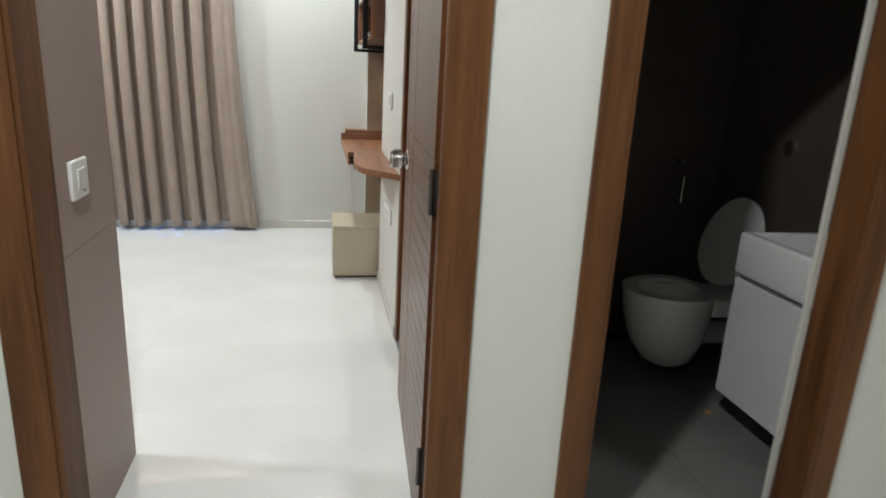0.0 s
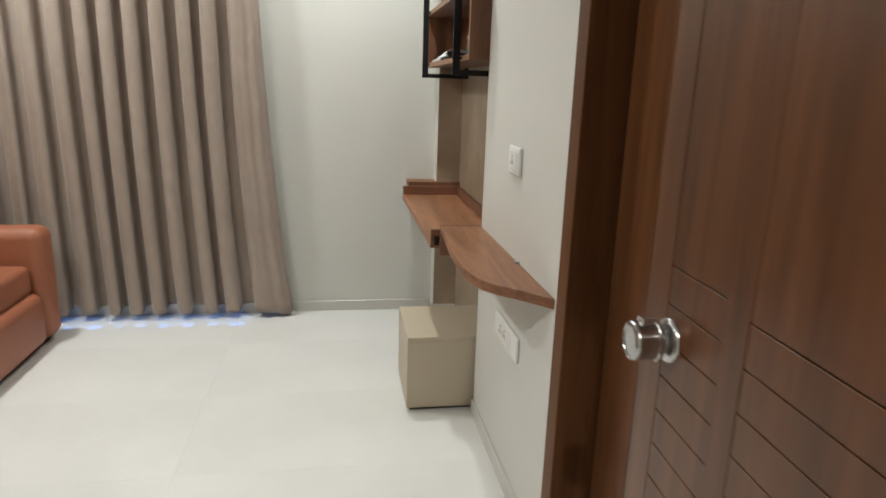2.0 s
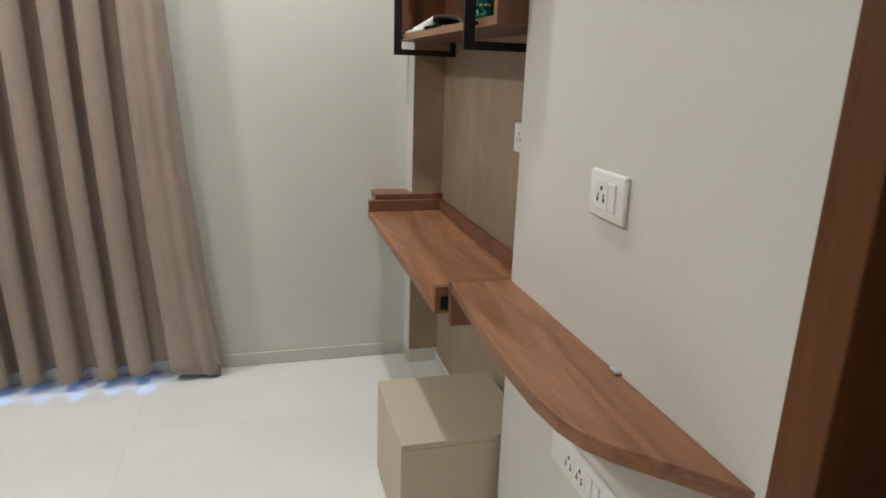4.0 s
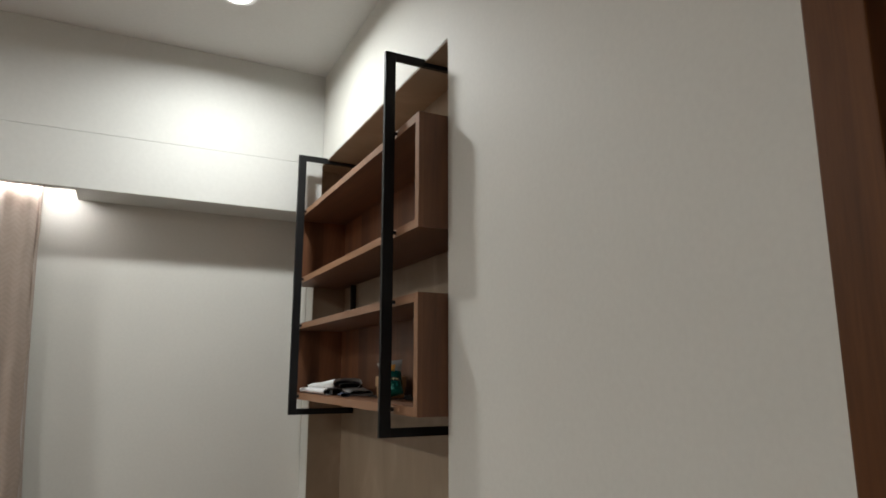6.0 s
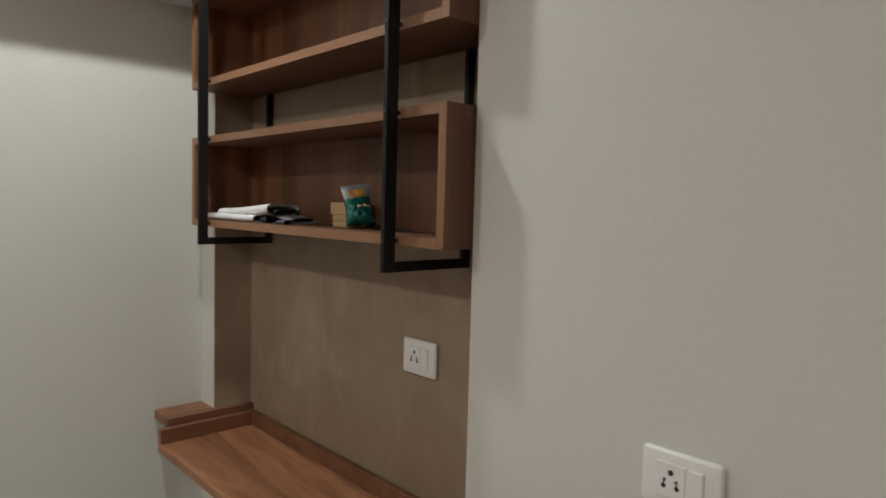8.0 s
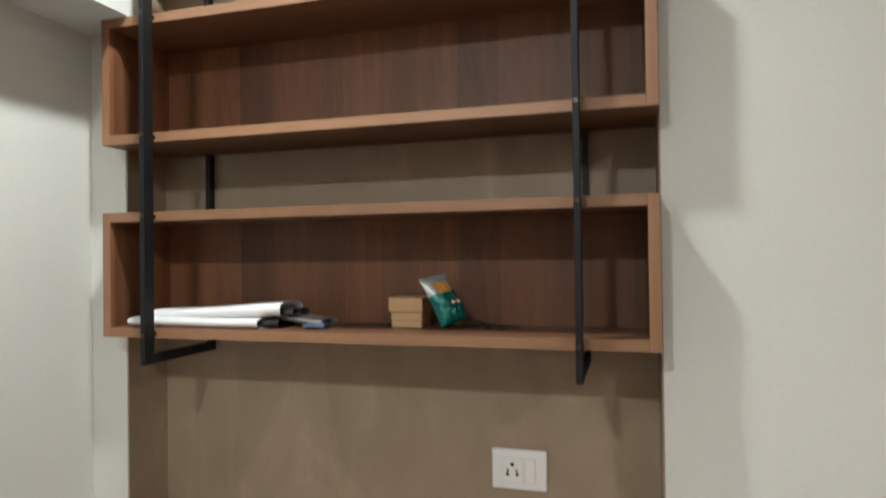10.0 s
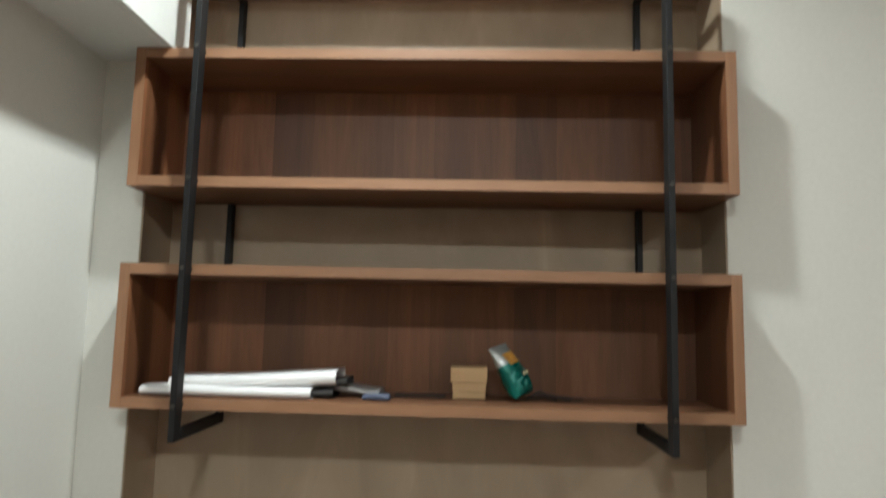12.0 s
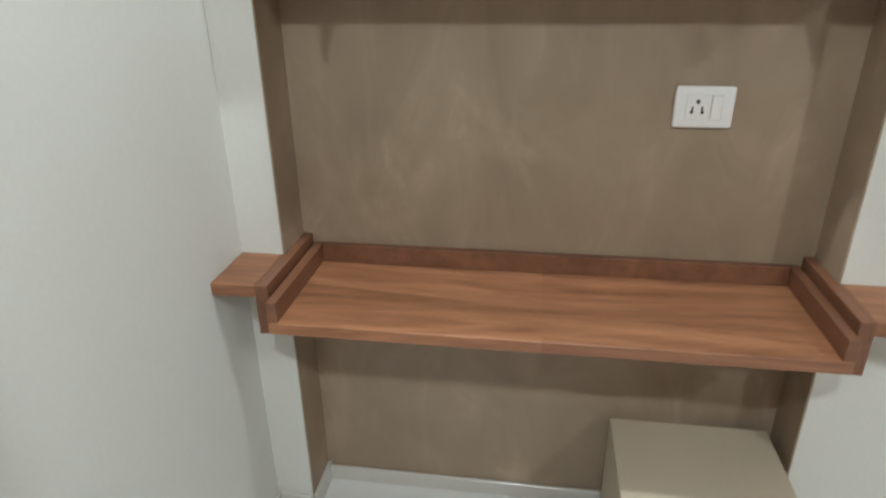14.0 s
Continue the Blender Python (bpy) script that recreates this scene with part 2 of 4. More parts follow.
def plaster_material():
    """Taupe trowelled paint of the niche, with pale sweeps."""
    m, nt, b = nodes_of("taupe_niche_paint")
    v = coords(nt, (1, 1.5, 1.1), (0.8, 0, 0))
    sweep = fnoise(nt, v, 2.6, 7, 0.6, 0.9)
    broad, grain = fnoise(nt, coords(nt), 1.4, 3), fnoise(nt, coords(nt), 120, 3)
    col = ramp(nt, sweep, [(0.3, (0.262, 0.197, 0.135)), (0.52, (0.302, 0.231, 0.16)), (0.78, (0.37, 0.29, 0.207))])
    col = mixed(nt, col, ramp(nt, broad, [(0.3, (0.9, 0.9, 0.89)), (0.7, (1.05, 1.05, 1.05))]), 0.8, "MULTIPLY")
    streak = fnoise(nt, coords(nt, (3.0, 5.5, 1.9), (0.45, 0, 0)), 1.0, 5, 0.62, 1.4)
    col = mixed(nt, col, ramp(nt, streak, [(0.5, (1, 1, 1)), (0.62, (1.1, 1.1, 1.11)), (0.74, (1.32, 1.33, 1.35))]), 1.0, "MULTIPLY")
    link(nt, col, b.inputs["Base Color"])
    rough_range(nt, b, sweep, 0.42, 0.6)
    bumped(nt, b, grain, 0.08)
    return m


floor_tile, curtain_cloth, niche_paint = tile_material(), curtain_material(), plaster_material()


# ---- mesh helpers ----
ORIGIN = {}


def cuboid(bm, x0, x1, y0, y1, z0, z1, bev=0.0, seg=2):
    g = bmesh.ops.create_cube(bm, size=1)["verts"]
    for v in g:
        v.co = ((x0 + x1) / 2 + v.co.x * (x1 - x0), (y0 + y1) / 2 + v.co.y * (y1 - y0), (z0 + z1) / 2 + v.co.z * (z1 - z0))
    if bev:
        edges = {e for v in g for e in v.link_edges}
        bmesh.ops.bevel(bm, geom=list(edges), offset=bev, segments=seg, profile=0.5, affect="EDGES")
    return bm


def box(*a, **k):
    return cuboid(bmesh.new(), *a, **k)


def prism(points, z0, z1, bev=0.0):
    """A plan outline carried up from z0 to z1."""
    bm = bmesh.new()
    low = [bm.verts.new((x, y, z0)) for x, y in points]
    top = [bm.verts.new((x, y, z1)) for x, y in points]
    n = len(points)
    bm.faces.new(low[::-1])
    bm.faces.new(top)
    for i in range(n):
        bm.faces.new((low[i], low[(i + 1) % n], top[(i + 1) % n], top[i]))
    bmesh.ops.recalc_face_normals(bm, faces=bm.faces)
    if bev:
        edges = [e for e in bm.edges if abs(e.verts[0].co.z - e.verts[1].co.z) < 1e-6]
        bmesh.ops.bevel(bm, geom=edges, offset=bev, segments=2, profile=0.5, affect="EDGES")
    return bm


def rod(bm, centre, r, depth, axis="z", r2=None, seg=24):
    rot = {"z": Matrix(), "x": Matrix.Rotation(radians(90), 4, "Y"), "y": Matrix.Rotation(radians(-90), 4, "X")}[axis]
    bmesh.ops.create_cone(bm, cap_ends=True, segments=seg, radius1=r, radius2=r if r2 is None else r2, depth=depth, matrix=Matrix.Translation(centre) @ rot)
    return bm


def finish(name, bm, material, smooth=False):
    me = bpy.data.meshes.new(name)
    bm.to_mesh(me)
    bm.free()
    me.materials.append(material)
    if smooth:
        me.shade_smooth()
        me.set_sharp_from_angle(angle=radians(40))
    return new(name, me)


def structure(name, bm, material, label=""):
    return tagged(finish(name, bm, material), label, kind="structure")


def thing(name, loc, label, category, group="", turn=0.0):
    ob = new(name)
    ob.empty_display_size = 0.05
    ob.matrix_world = pose(*loc, 0, 0, turn)
    ORIGIN[ob] = Vector(loc)
    return tagged(ob, label, category, group)


def part(name, bm, material, parent, label="", smooth=False, local=False):
    """One mesh under a thing or a part. World coordinates, unless local."""
    at = ORIGIN.get(parent, Vector())
    if not local:
        bmesh.ops.translate(bm, vec=-at, verts=bm.verts)
    ob = finish(name, bm, material, smooth)
    ob.parent = parent
    ORIGIN[ob] = at
    return tagged(ob, label)


def shared(name, mesh, parent, loc):
    ob = new(name, mesh)
    ob.parent = parent
    ob.location = loc
    return ob


# ---- setting ----
XL, YB = -2.95, -3.76           # left wall and the wall with the two doors
DOOR_H = 2.1
N0, N1, NB, NT = -0.103, -1.345, 0.137, 2.41   # niche ends, back and top
D0, D1 = -2.276, -3.10          # second doorway in the long wall

bm = bmesh.new()
cuboid(bm, 0, 0.24, N0, 0, 0, CEIL)
cuboid(bm, NB + 0.004, 0.24, N1, N0, 0, NT)
cuboid(bm, 0, 0.24, N1, N0, NT + 0.004, CEIL)
cuboid(bm, 0, 0.24, D0, N1, 0, CEIL)
cuboid(bm, 0, 0.24, D1, D0, DOOR_H, CEIL)
cuboid(bm, 0, 0.24, YB, D1, 0, CEIL)
structure("wall_east", bm, white_paint, "off-white painted wall with a recessed niche")

structure("wall_niche_back", box(NB, NB + 0.0035, N1, N0, 0, NT), niche_paint, "taupe trowelled paint on the niche back")
structure("wall_niche_side", box(0.002, NB, N0 - 0.0035, N0, 0, NT), niche_paint, "taupe painted niche side")
structure("wall_niche_side", box(0.002, NB, N1, N1 + 0.0035, 0, NT), niche_paint, "taupe painted niche side")
structure("ceiling_niche", box(0.002, NB + 0.003, N1, N0, NT, NT + 0.0035), niche_paint, "taupe painted niche soffit")

WX0, WX1, WZ = -2.78, -1.1, 2.12
bm = bmesh.new()
cuboid(bm, XL, WX0, 0, 0.2, 0, CEIL)
cuboid(bm, WX1, 0.24, 0, 0.2, 0, CEIL)
cuboid(bm, WX0, WX1, 0, 0.2, WZ, CEIL)
structure("wall_north", bm, white_paint, "off-white painted wall behind the curtain")

# wall out of view; its taupe is picked to cut bounced light
structure("wall_west", box(XL - 0.15, XL, YB, 0.2, 0, CEIL), niche_paint, "unseen side wall behind the sofa, taupe to cut bounced light")

# wall with the bedroom door and the bathroom door
E0, E1 = -1.012, -0.03
B0, B1 = 0.225, 1.062
bm = bmesh.new()
for x0, x1, z0 in ((XL - 0.15, E0, 0), (E1, B0, 0), (B1, 2.0, 0), (E0, E1, DOOR_H + 0.05), (B0, B1, DOOR_H + 0.05)):
    cuboid(bm, x0, x1, YB - 0.12, YB, z0, CEIL)
structure("wall_south", bm, white_paint, "off-white painted wall between two door frames")

bm = bmesh.new()
cuboid(bm, -1.55, -1.4, -7.0, YB - 0.12, 0, CEIL)
cuboid(bm, 2.0, 2.15, -7.0, YB - 0.12, 0, CEIL)
cuboid(bm, -1.55, 2.15, -7.15, -7.0, 0, CEIL)
structure("wall_corridor", bm, white_paint, "off-white painted corridor walls")

structure("ceiling", box(XL - 0.15, 2.15, -7.15, 0.2, CEIL, CEIL + 0.12), ceiling_paint, "white painted ceiling")

# curtain pelmet and beam over the window wall
bm = bmesh.new()
cuboid(bm, -0.885, 0, -0.166, 0, 2.2, CEIL)
cuboid(bm, XL, -0.885, -0.166, -0.148, 2.2, CEIL)
fascia = structure("trim_fascia", bm, panel_laminate, "white laminate pelmet fascia in jointed panels")
seams = [0.0, -1.86, XL]
for a, b_ in zip(seams, seams[1:]):
    for z0, z1 in ((2.2, 2.41), (2.41, CEIL)):
        part("panel", box(b_ + 0.0004, a - 0.0004, -0.182, -0.1665, z0 + 0.0004, z1 - 0.0004, bev=0.0005, seg=1), panel_laminate, fascia)

# skirting
bm = bmesh.new()
SK, ST = 0.062, 0.011
cuboid(bm, XL, -ST, -ST, 0, 0, SK, bev=0.002, seg=1)
cuboid(bm, -ST, 0, N0 + 0.0, -ST, 0, SK, bev=0.002, seg=1)
cuboid(bm, -ST, 0, D0, N1, 0, SK, bev=0.002, seg=1)
cuboid(bm, 0, NB, N0 - 0.0035 - ST, N0 - 0.0035, 0, SK, bev=0.002, seg=1)
cuboid(bm, NB - ST, NB - 0.0005, N1, -0.455, 0, SK - 0.012, bev=0.002, seg=1)
cuboid(bm, NB - ST, NB - 0.0005, -0.457, N0 - 0.004, 0, SK - 0.012, bev=0.002, seg=1)
structure("baseboard", bm, skirting_tile, "cream tile skirting along the wall foot")


# ---- door frames ----
def door_frame(name, x0, x1, w, y0, y1, label, rebated=False):
    """Two jambs and a head, with a rebate, in a wall along x."""
    ob = thing(name, ((x0 + x1) / 2, (y0 + y1) / 2, 0), label, "door frame", "door frames")
    ob["kind"] = "structure"
    ym = y0 + (y1 - y0) * 0.62
    for side, a, b_ in (("jamb", x0, x0 + w), ("jamb", x1 - w, x1)):
        bm = bmesh.new()
        if rebated and a != x0:
            cuboid(bm, a - 0.017, b_, y0, y0 + 0.03, 0, DOOR_H, bev=0.003)
            cuboid(bm, a + 0.048, b_, y0 + 0.031, y1, 0, DOOR_H, bev=0.003)
            part(side, bm, wood_frame, ob)
            continue
        cuboid(bm, a, b_, y0, y1, 0, DOOR_H, bev=0.003)
        s0, s1 = (b_, b_ + 0.012) if a == x0 else (a - 0.012, a)
        cuboid(bm, s0, s1, y0 + 0.004, ym - 0.03, 0, DOOR_H - 0.002, bev=0.002)
        part(side, bm, wood_frame, ob)
    part("head", box(x0, x1, y0, y1, DOOR_H + 0.001, DOOR_H + 0.055, bev=0.003), wood_frame, ob)
    return ob


door_frame("door_frame", E0, E1, 0.075, YB - 0.132, YB + 0.03, "brown stained wooden frame of the open bedroom door", True)
door_frame("door_frame", B0, B1, 0.072, YB - 0.132, YB + 0.002, "brown stained wooden frame of the dark bathroom")

side_frame = thing("door_frame", (0.07, (D0 + D1) / 2, 0), "brown stained wooden frame set into the long wall", "door frame", "door frames")
side_frame["kind"] = "structure"
for a, b_ in ((D0 - 0.07, D0), (D1, D1 + 0.07)):
    bm = box(-0.004, 0.15, a, b_, 0.0, DOOR_H - 0.075, bev=0.003)
    part("jamb", bm, wood_dark, side_frame)
part("head", box(-0.004, 0.15, D1, D0, DOOR_H - 0.074, DOOR_H, bev=0.003), wood_dark, side_frame)
part("threshold", box(-0.004, 0.15, D1 + 0.071, D0 - 0.071, 0.0, 0.016, bev=0.002), granite, side_frame, "grey granite threshold")
side_leaf = thing("door_1", (0.13, (D0 + D1) / 2, 0.017), "closed brown veneered door deep in its frame", "door")
side_leaf["kind"] = "structure"
part("leaf", box(0.11, 0.146, D1 + 0.073, D0 - 0.073, 0.02, DOOR_H - 0.078, bev=0.002), wood_door, side_leaf)

# ---- open bedroom door, grooved below, hinged on the long wall's side ----
LEAF = 0.865
door = thing("bedroom_door", (-0.106, -3.715, 0.006), "open brown veneered door with horizontal grooves and chrome knob", "door", turn=86.7)


def leaf_piece(name, u0, u1, z0, z1, y0, y1, material=wood_door, bev=0.0007):
    return part(name, box(u0, u1, y0, y1, z0, z1, bev=bev, seg=1), material, door, local=True)


leaf_piece("core", 0.001, LEAF - 0.001, 0.001, 2.069, -0.036, -0.006)
leaf_piece("middle_stile", 0.5758, 0.6282, 0, 2.07, -0.006, 0)
leaf_piece("lock_stile", 0.7908, LEAF, 0, 2.07, -0.006, 0)
for u0, u1, ztop in ((0.0, 0.5755, 1.083), (0.6285, 0.7905, 1.095)):
    leaf_piece("upper_panel", u0, u1, ztop + 0.0015, 2.07, -0.006, -0.0006)
    z = ztop
    while z > 0.15:
        leaf_piece("slat", u0, u1, z - 0.0588, z - 0.0012, -0.006, -0.0008)
        z -= 0.06
    leaf_piece("bottom_rail", u0, u1, 0, z - 0.0015, -0.006, -0.0006)
for zh in (0.19, 0.955, 1.78):
    bm = bmesh.new()
    cuboid(bm, -0.0025, 0.0, -0.034, -0.001, zh, zh + 0.108)
    rod(bm, (-0.005, 0.004, zh + 0.054), 0.0065, 0.112, "z", seg=12)
    for k in range(3):
        rod(bm, (-0.003, -0.012 - 0.009 * (k % 2), zh + 0.02 + 0.03 * k), 0.0035, 0.002, "x", seg=8)
    part("hinge", bm, steel, door, "dull steel butt hinge", smooth=True, local=True)


def turned(profile, u, z, flip=1, seg=40):
    """A body turned about the door's normal, from (distance from the leaf, radius) pairs."""
    bm = bmesh.new()
    rings = [[bm.verts.new((u + r * math.cos(2 * math.pi * k / seg), flip * d, z + r * math.sin(2 * math.pi * k / seg))) for k in range(seg)] for d, r in profile]
    for a, b_ in zip(rings, rings[1:]):
        for k in range(seg):
            bm.faces.new((a[k], a[(k + 1) % seg], b_[(k + 1) % seg], b_[k]))
    bm.faces.new(rings[0][::-1])
    bm.faces.new(rings[-1])
    bmesh.ops.recalc_face_normals(bm, faces=bm.faces)
    return bm


knob = part("knob", turned([(0.0135, 0.0175), (0.0175, 0.022), (0.019, 0.03), (0.0215, 0.0325), (0.026, 0.0325), (0.028, 0.0305), (0.043, 0.0295), (0.055, 0.0315), (0.06, 0.0315), (0.0635, 0.029), (0.0645, 0.025), (0.0625, 0.0235), (0.0625, 0.004)], 0.772, 0.981), chrome, door, "round chrome door knob", smooth=True, local=True)
part("rosette", turned([(0.0, 0.036), (0.004, 0.0355), (0.0075, 0.032), (0.009, 0.022), (0.0095, 0.0165), (0.0134, 0.0165)], 0.772, 0.981), chrome, door, "chrome rosette plate", smooth=True, local=True)
part("turn_button", box(0.7605, 0.7835, 0.0285, 0.052, 1.0085, 1.0185, bev=0.003), chrome, knob, local=True)
part("back_knob", rod(rod(bmesh.new(), (0.772, -0.040, 0.981), 0.034, 0.007, "y", seg=28), (0.772, -0.054, 0.981), 0.024, 0.022, "y", seg=24), chrome, door, "round chrome door knob", smooth=True, local=True)

# ---- wardrobe beside the door ----
ward = thing("wardrobe", (-1.9, -3.47, 0), "floor-to-ceiling wardrobe clad in mauve laminate", "wardrobe")
part("carcass", box(XL + 0.002, -1.003, YB + 0.004, -3.19, 0.001, CEIL - 0.002), mauve_laminate, ward)
part("side_panel", box(-1.002, -0.984, YB + 0.004, -3.182, 0.001, 0.813, bev=0.001, seg=1), mauve_laminate, ward)
part("side_panel", box(-1.002, -0.984, YB + 0.004, -3.182, 0.8138, CEIL - 0.002, bev=0.001, seg=1), mauve_laminate, ward)
for i in range(4):
    w0 = XL + 0.004 + i * 0.485
    part("door", box(w0, w0 + 0.482, -3.188, -3.17, 0.08, CEIL - 0.006, bev=0.001, seg=1), mauve_laminate, ward)


# ---- switch plates ----
def plate(name, loc, turn, w, h, modules, label):
    """A plate standing on a wall: local x to the right, local -y out of the wall. modules: s socket, r rocker, b blank."""
    ob = thing(name, loc, label, "switch plate", "switch plates", turn)
    part("cover", box(-w / 2, w / 2, -0.012, 0, -h / 2, h / 2, bev=0.0055, seg=3), plate_plastic, ob, local=True, smooth=True)
    wide = {"s": 0.047, "r": 0.025, "d": 0.05}
    gap = 0.004
    cx = -(sum(wide[k] for k in modules) + gap * (len(modules) - 1)) / 2
    for kind in modules:
        mw = wide[kind]
        cx += mw / 2
        part("module_rim", box(cx - mw / 2, cx + mw / 2, -0.0127, -0.0115, -0.0275, 0.0275, bev=0.0005, seg=1), rim_plastic, ob, "thin grey module outline", local=True)
        if kind == "s":
            face = part("socket", box(cx - mw / 2 + 0.0009, cx + mw / 2 - 0.0009, -0.0136, -0.0115, -0.0266, 0.0266, bev=0.0006, seg=1), plate_plastic, ob, local=True)
            for hx, hz, r in ((0, 0.0125, 0.0044), (-0.0095, 0.0, 0.0025), (0.0095, 0.0, 0.0025), (-0.011, -0.0095, 0.0038), (0.011, -0.0095, 0.0038)):
                part("hole", rod(bmesh.new(), (cx + hx, -0.0137, hz), r, 0.001, "y", seg=12), hole_black, face, local=True)
            for hx in (-0.0102, 0.0102):
                part("hole", box(cx + hx - 0.0012, cx + hx + 0.0012, -0.0141, -0.0133, -0.009, 0.0), hole_black, face, local=True)
        else:
            bm = box(cx - mw / 2 + 0.0012, cx + mw / 2 - 0.0012, -0.0165, -0.0115, -0.0262, 0.0262, bev=0.0015)
            for v in bm.verts:
                if v.co.y < -0.014 and v.co.z < 0:
                    v.co.y += 0.0025
            part("rocker", bm, plate_plastic, ob, local=True)
        if kind == "d":
            part("indicator", rod(bmesh.new(), (cx + mw / 2 - 0.009, -0.0125, -0.033), 0.0028, 0.002, "y", seg=12), hole_black, ob, local=True)
        cx += mw / 2 + gap
    return ob


plate("switch_plate", (NB, -1.043, 1.161), -90, 0.124, 0.09, "sr", "white socket and rocker plate on the niche wall")
plate("switch_plate", (0, -1.808, 1.136), -90, 0.128, 0.09, "sr", "white socket and rocker plate on the bare wall")
plate("switch_plate", (0, -1.825, 0.545), -90, 0.29, 0.085, "ssrr", "long white socket plate under the desk ledge")
plate("switch_plate", (-0.984, -3.474, 0.989), 90, 0.116, 0.1, "d", "white rocker switch plate on the mauve panel")

# ---- wall desk with its pull-out tray ----
LZ0, LZ1, FX = 0.79, 0.82, -0.165
desk = thing("wall_desk", (0.0, -0.72, 0.7), "wall-mounted walnut desk with tray and curved ledge", "desk")
part("ledge", box(FX, -0.0005, -0.1015, -0.001, LZ0, LZ1, bev=0.0015, seg=1), wood_desk, desk)
part("ledge", prism([(-0.001, -1.3465), (FX, -1.3465), (-0.174, -1.5), (-0.186, -1.68), (-0.19, -1.82), (-0.188, -1.94), (-0.178, -2.02), (-0.16, -2.075), (-0.13, -2.12), (-0.06, -2.19), (-0.001, -2.258)], LZ0, LZ1, 0.0015), wood_desk, desk)
for y0, y1 in ((-0.131, -0.1075), (-1.3405, -1.317)):
    part("support", box(FX, NB - 0.0005, y0, y1, 0.70, LZ1, bev=0.0012, seg=1), wood_rail, desk)
part("support_top", box(FX, -0.0, -0.1076, -0.1014, 0.70, LZ1 - 0.0004), wood_rail, desk)
part("support_top", box(FX, -0.0, -1.3466, -1.3404, 0.70, LZ1 - 0.0004), wood_rail, desk)
for y0, y1 in ((-0.137, -0.1312), (-1.3168, -1.311)):
    part("drawer_slide", box(FX - 0.02, NB - 0.03, y0, y1, 0.735, 0.772, bev=0.001, seg=1), black_steel, desk, "black steel drawer slide")
TX = -0.2
tray = part("tray", box(TX, NB - 0.002, -1.3095, -0.1385, 0.722, 0.75, bev=0.0015, seg=1), wood_desk, desk)
for y0, y1 in ((-0.160, -0.1375), (-1.3105, -1.288)):
    part("rail", box(TX + 0.001, NB - 0.002, y0, y1, 0.7505, 0.798, bev=0.0012, seg=1), wood_rail, tray)
part("back_rail", box(NB - 0.022, NB - 0.002, -1.2875, -0.1605, 0.7505, 0.798, bev=0.0012, seg=1), wood_rail, tray)

clip = thing("cable_clip", (-0.006, -1.9, LZ1), "small grey cable clip on the desk ledge", "clip")
part("clip_body", box(-0.014, -0.001, -1.912, -1.885, LZ1 + 0.0003, LZ1 + 0.009, bev=0.003), foil_silver, clip)

# ---- storage box under the desk ----
crate = thing("storage_box", (-0.09, -1.12, 0), "low beige laminate storage box under the desk", "storage box")
CX0, CX1, CY0, CY1, CZ = -0.285, 0.105, -1.316, -0.92, 0.336
# near-black block standing in for the shaded gap under the box
part("plinth", box(CX0 + 0.015, CX1 - 0.015, CY0 + 0.015, CY1 - 0.015, 0, 0.0145), dark_gap, crate)
part("front_panel", box(CX0, CX1, CY0, CY0 + 0.018, 0.0145, CZ - 0.0185, bev=0.001, seg=1), beige_laminate, crate)
part("back_panel", box(CX0, CX1, CY1 - 0.018, CY1, 0.0145, CZ - 0.0185, bev=0.001, seg=1), beige_laminate, crate)
part("side_panel", box(CX0, CX0 + 0.018, CY0 + 0.0185, CY1 - 0.0185, 0.0145, CZ - 0.0185, bev=0.001, seg=1), beige_laminate, crate)
part("side_panel", box(CX1 - 0.018, CX1, CY0 + 0.0185, CY1 - 0.0185, 0.0145, CZ - 0.0185, bev=0.001, seg=1), beige_laminate, crate)
part("top_panel", box(CX0, CX1, CY0, CY1, CZ - 0.018, CZ, bev=0.0015, seg=1), beige_laminate, crate)

# ---- box shelves in the niche ----
SX0, SX1, BT = -0.078, 0.131, 0.022
SY0, SY1 = -1.3405, -0.1075


def box_shelf(z0, z1, label):
    ob = thing("box_shelf", (0.03, (SY0 + SY1) / 2, z0), label, "shelf", "box shelves")
    for name, a, b_ in (("bottom_board", z0, z0 + BT), ("top_board", z1 - BT, z1)):
        brd = part(name, box(SX0 + 0.001, SX1, SY0 + BT, SY1 - BT, a, b_), wood_y, ob)
        part("edge_band", box(SX0, SX0 + 0.0009, SY0 + BT, SY1 - BT, a + 0.0003, b_ - 0.0003), wood_edge, brd, "walnut edge band in its lit tone")
    for a, b_ in ((SY0, SY0 + BT - 0.0003), (SY1 - BT + 0.0003, SY1)):
        brd = part("side_board", box(SX0 + 0.001, SX1, a, b_, z0, z1), wood_v, ob)
        part("edge_band", box(SX0, SX0 + 0.0009, a + 0.0003, b_ - 0.0003, z0 + 0.0003, z1 - 0.0003), wood_edge_v, brd, "walnut edge band in its lit tone")
    part("back_panel", box(SX1 - 0.008, SX1 - 0.0005, SY0 + BT, SY1 - BT, z0 + BT, z1 - BT), wood_v, ob)
    return ob


L0, L1, U0, U1 = 1.46, 1.747, 1.905, 2.199
box_shelf(L0, L1, "walnut box shelf with papers, on black frames")
box_shelf(U0, U1, "empty walnut box shelf high in the niche")


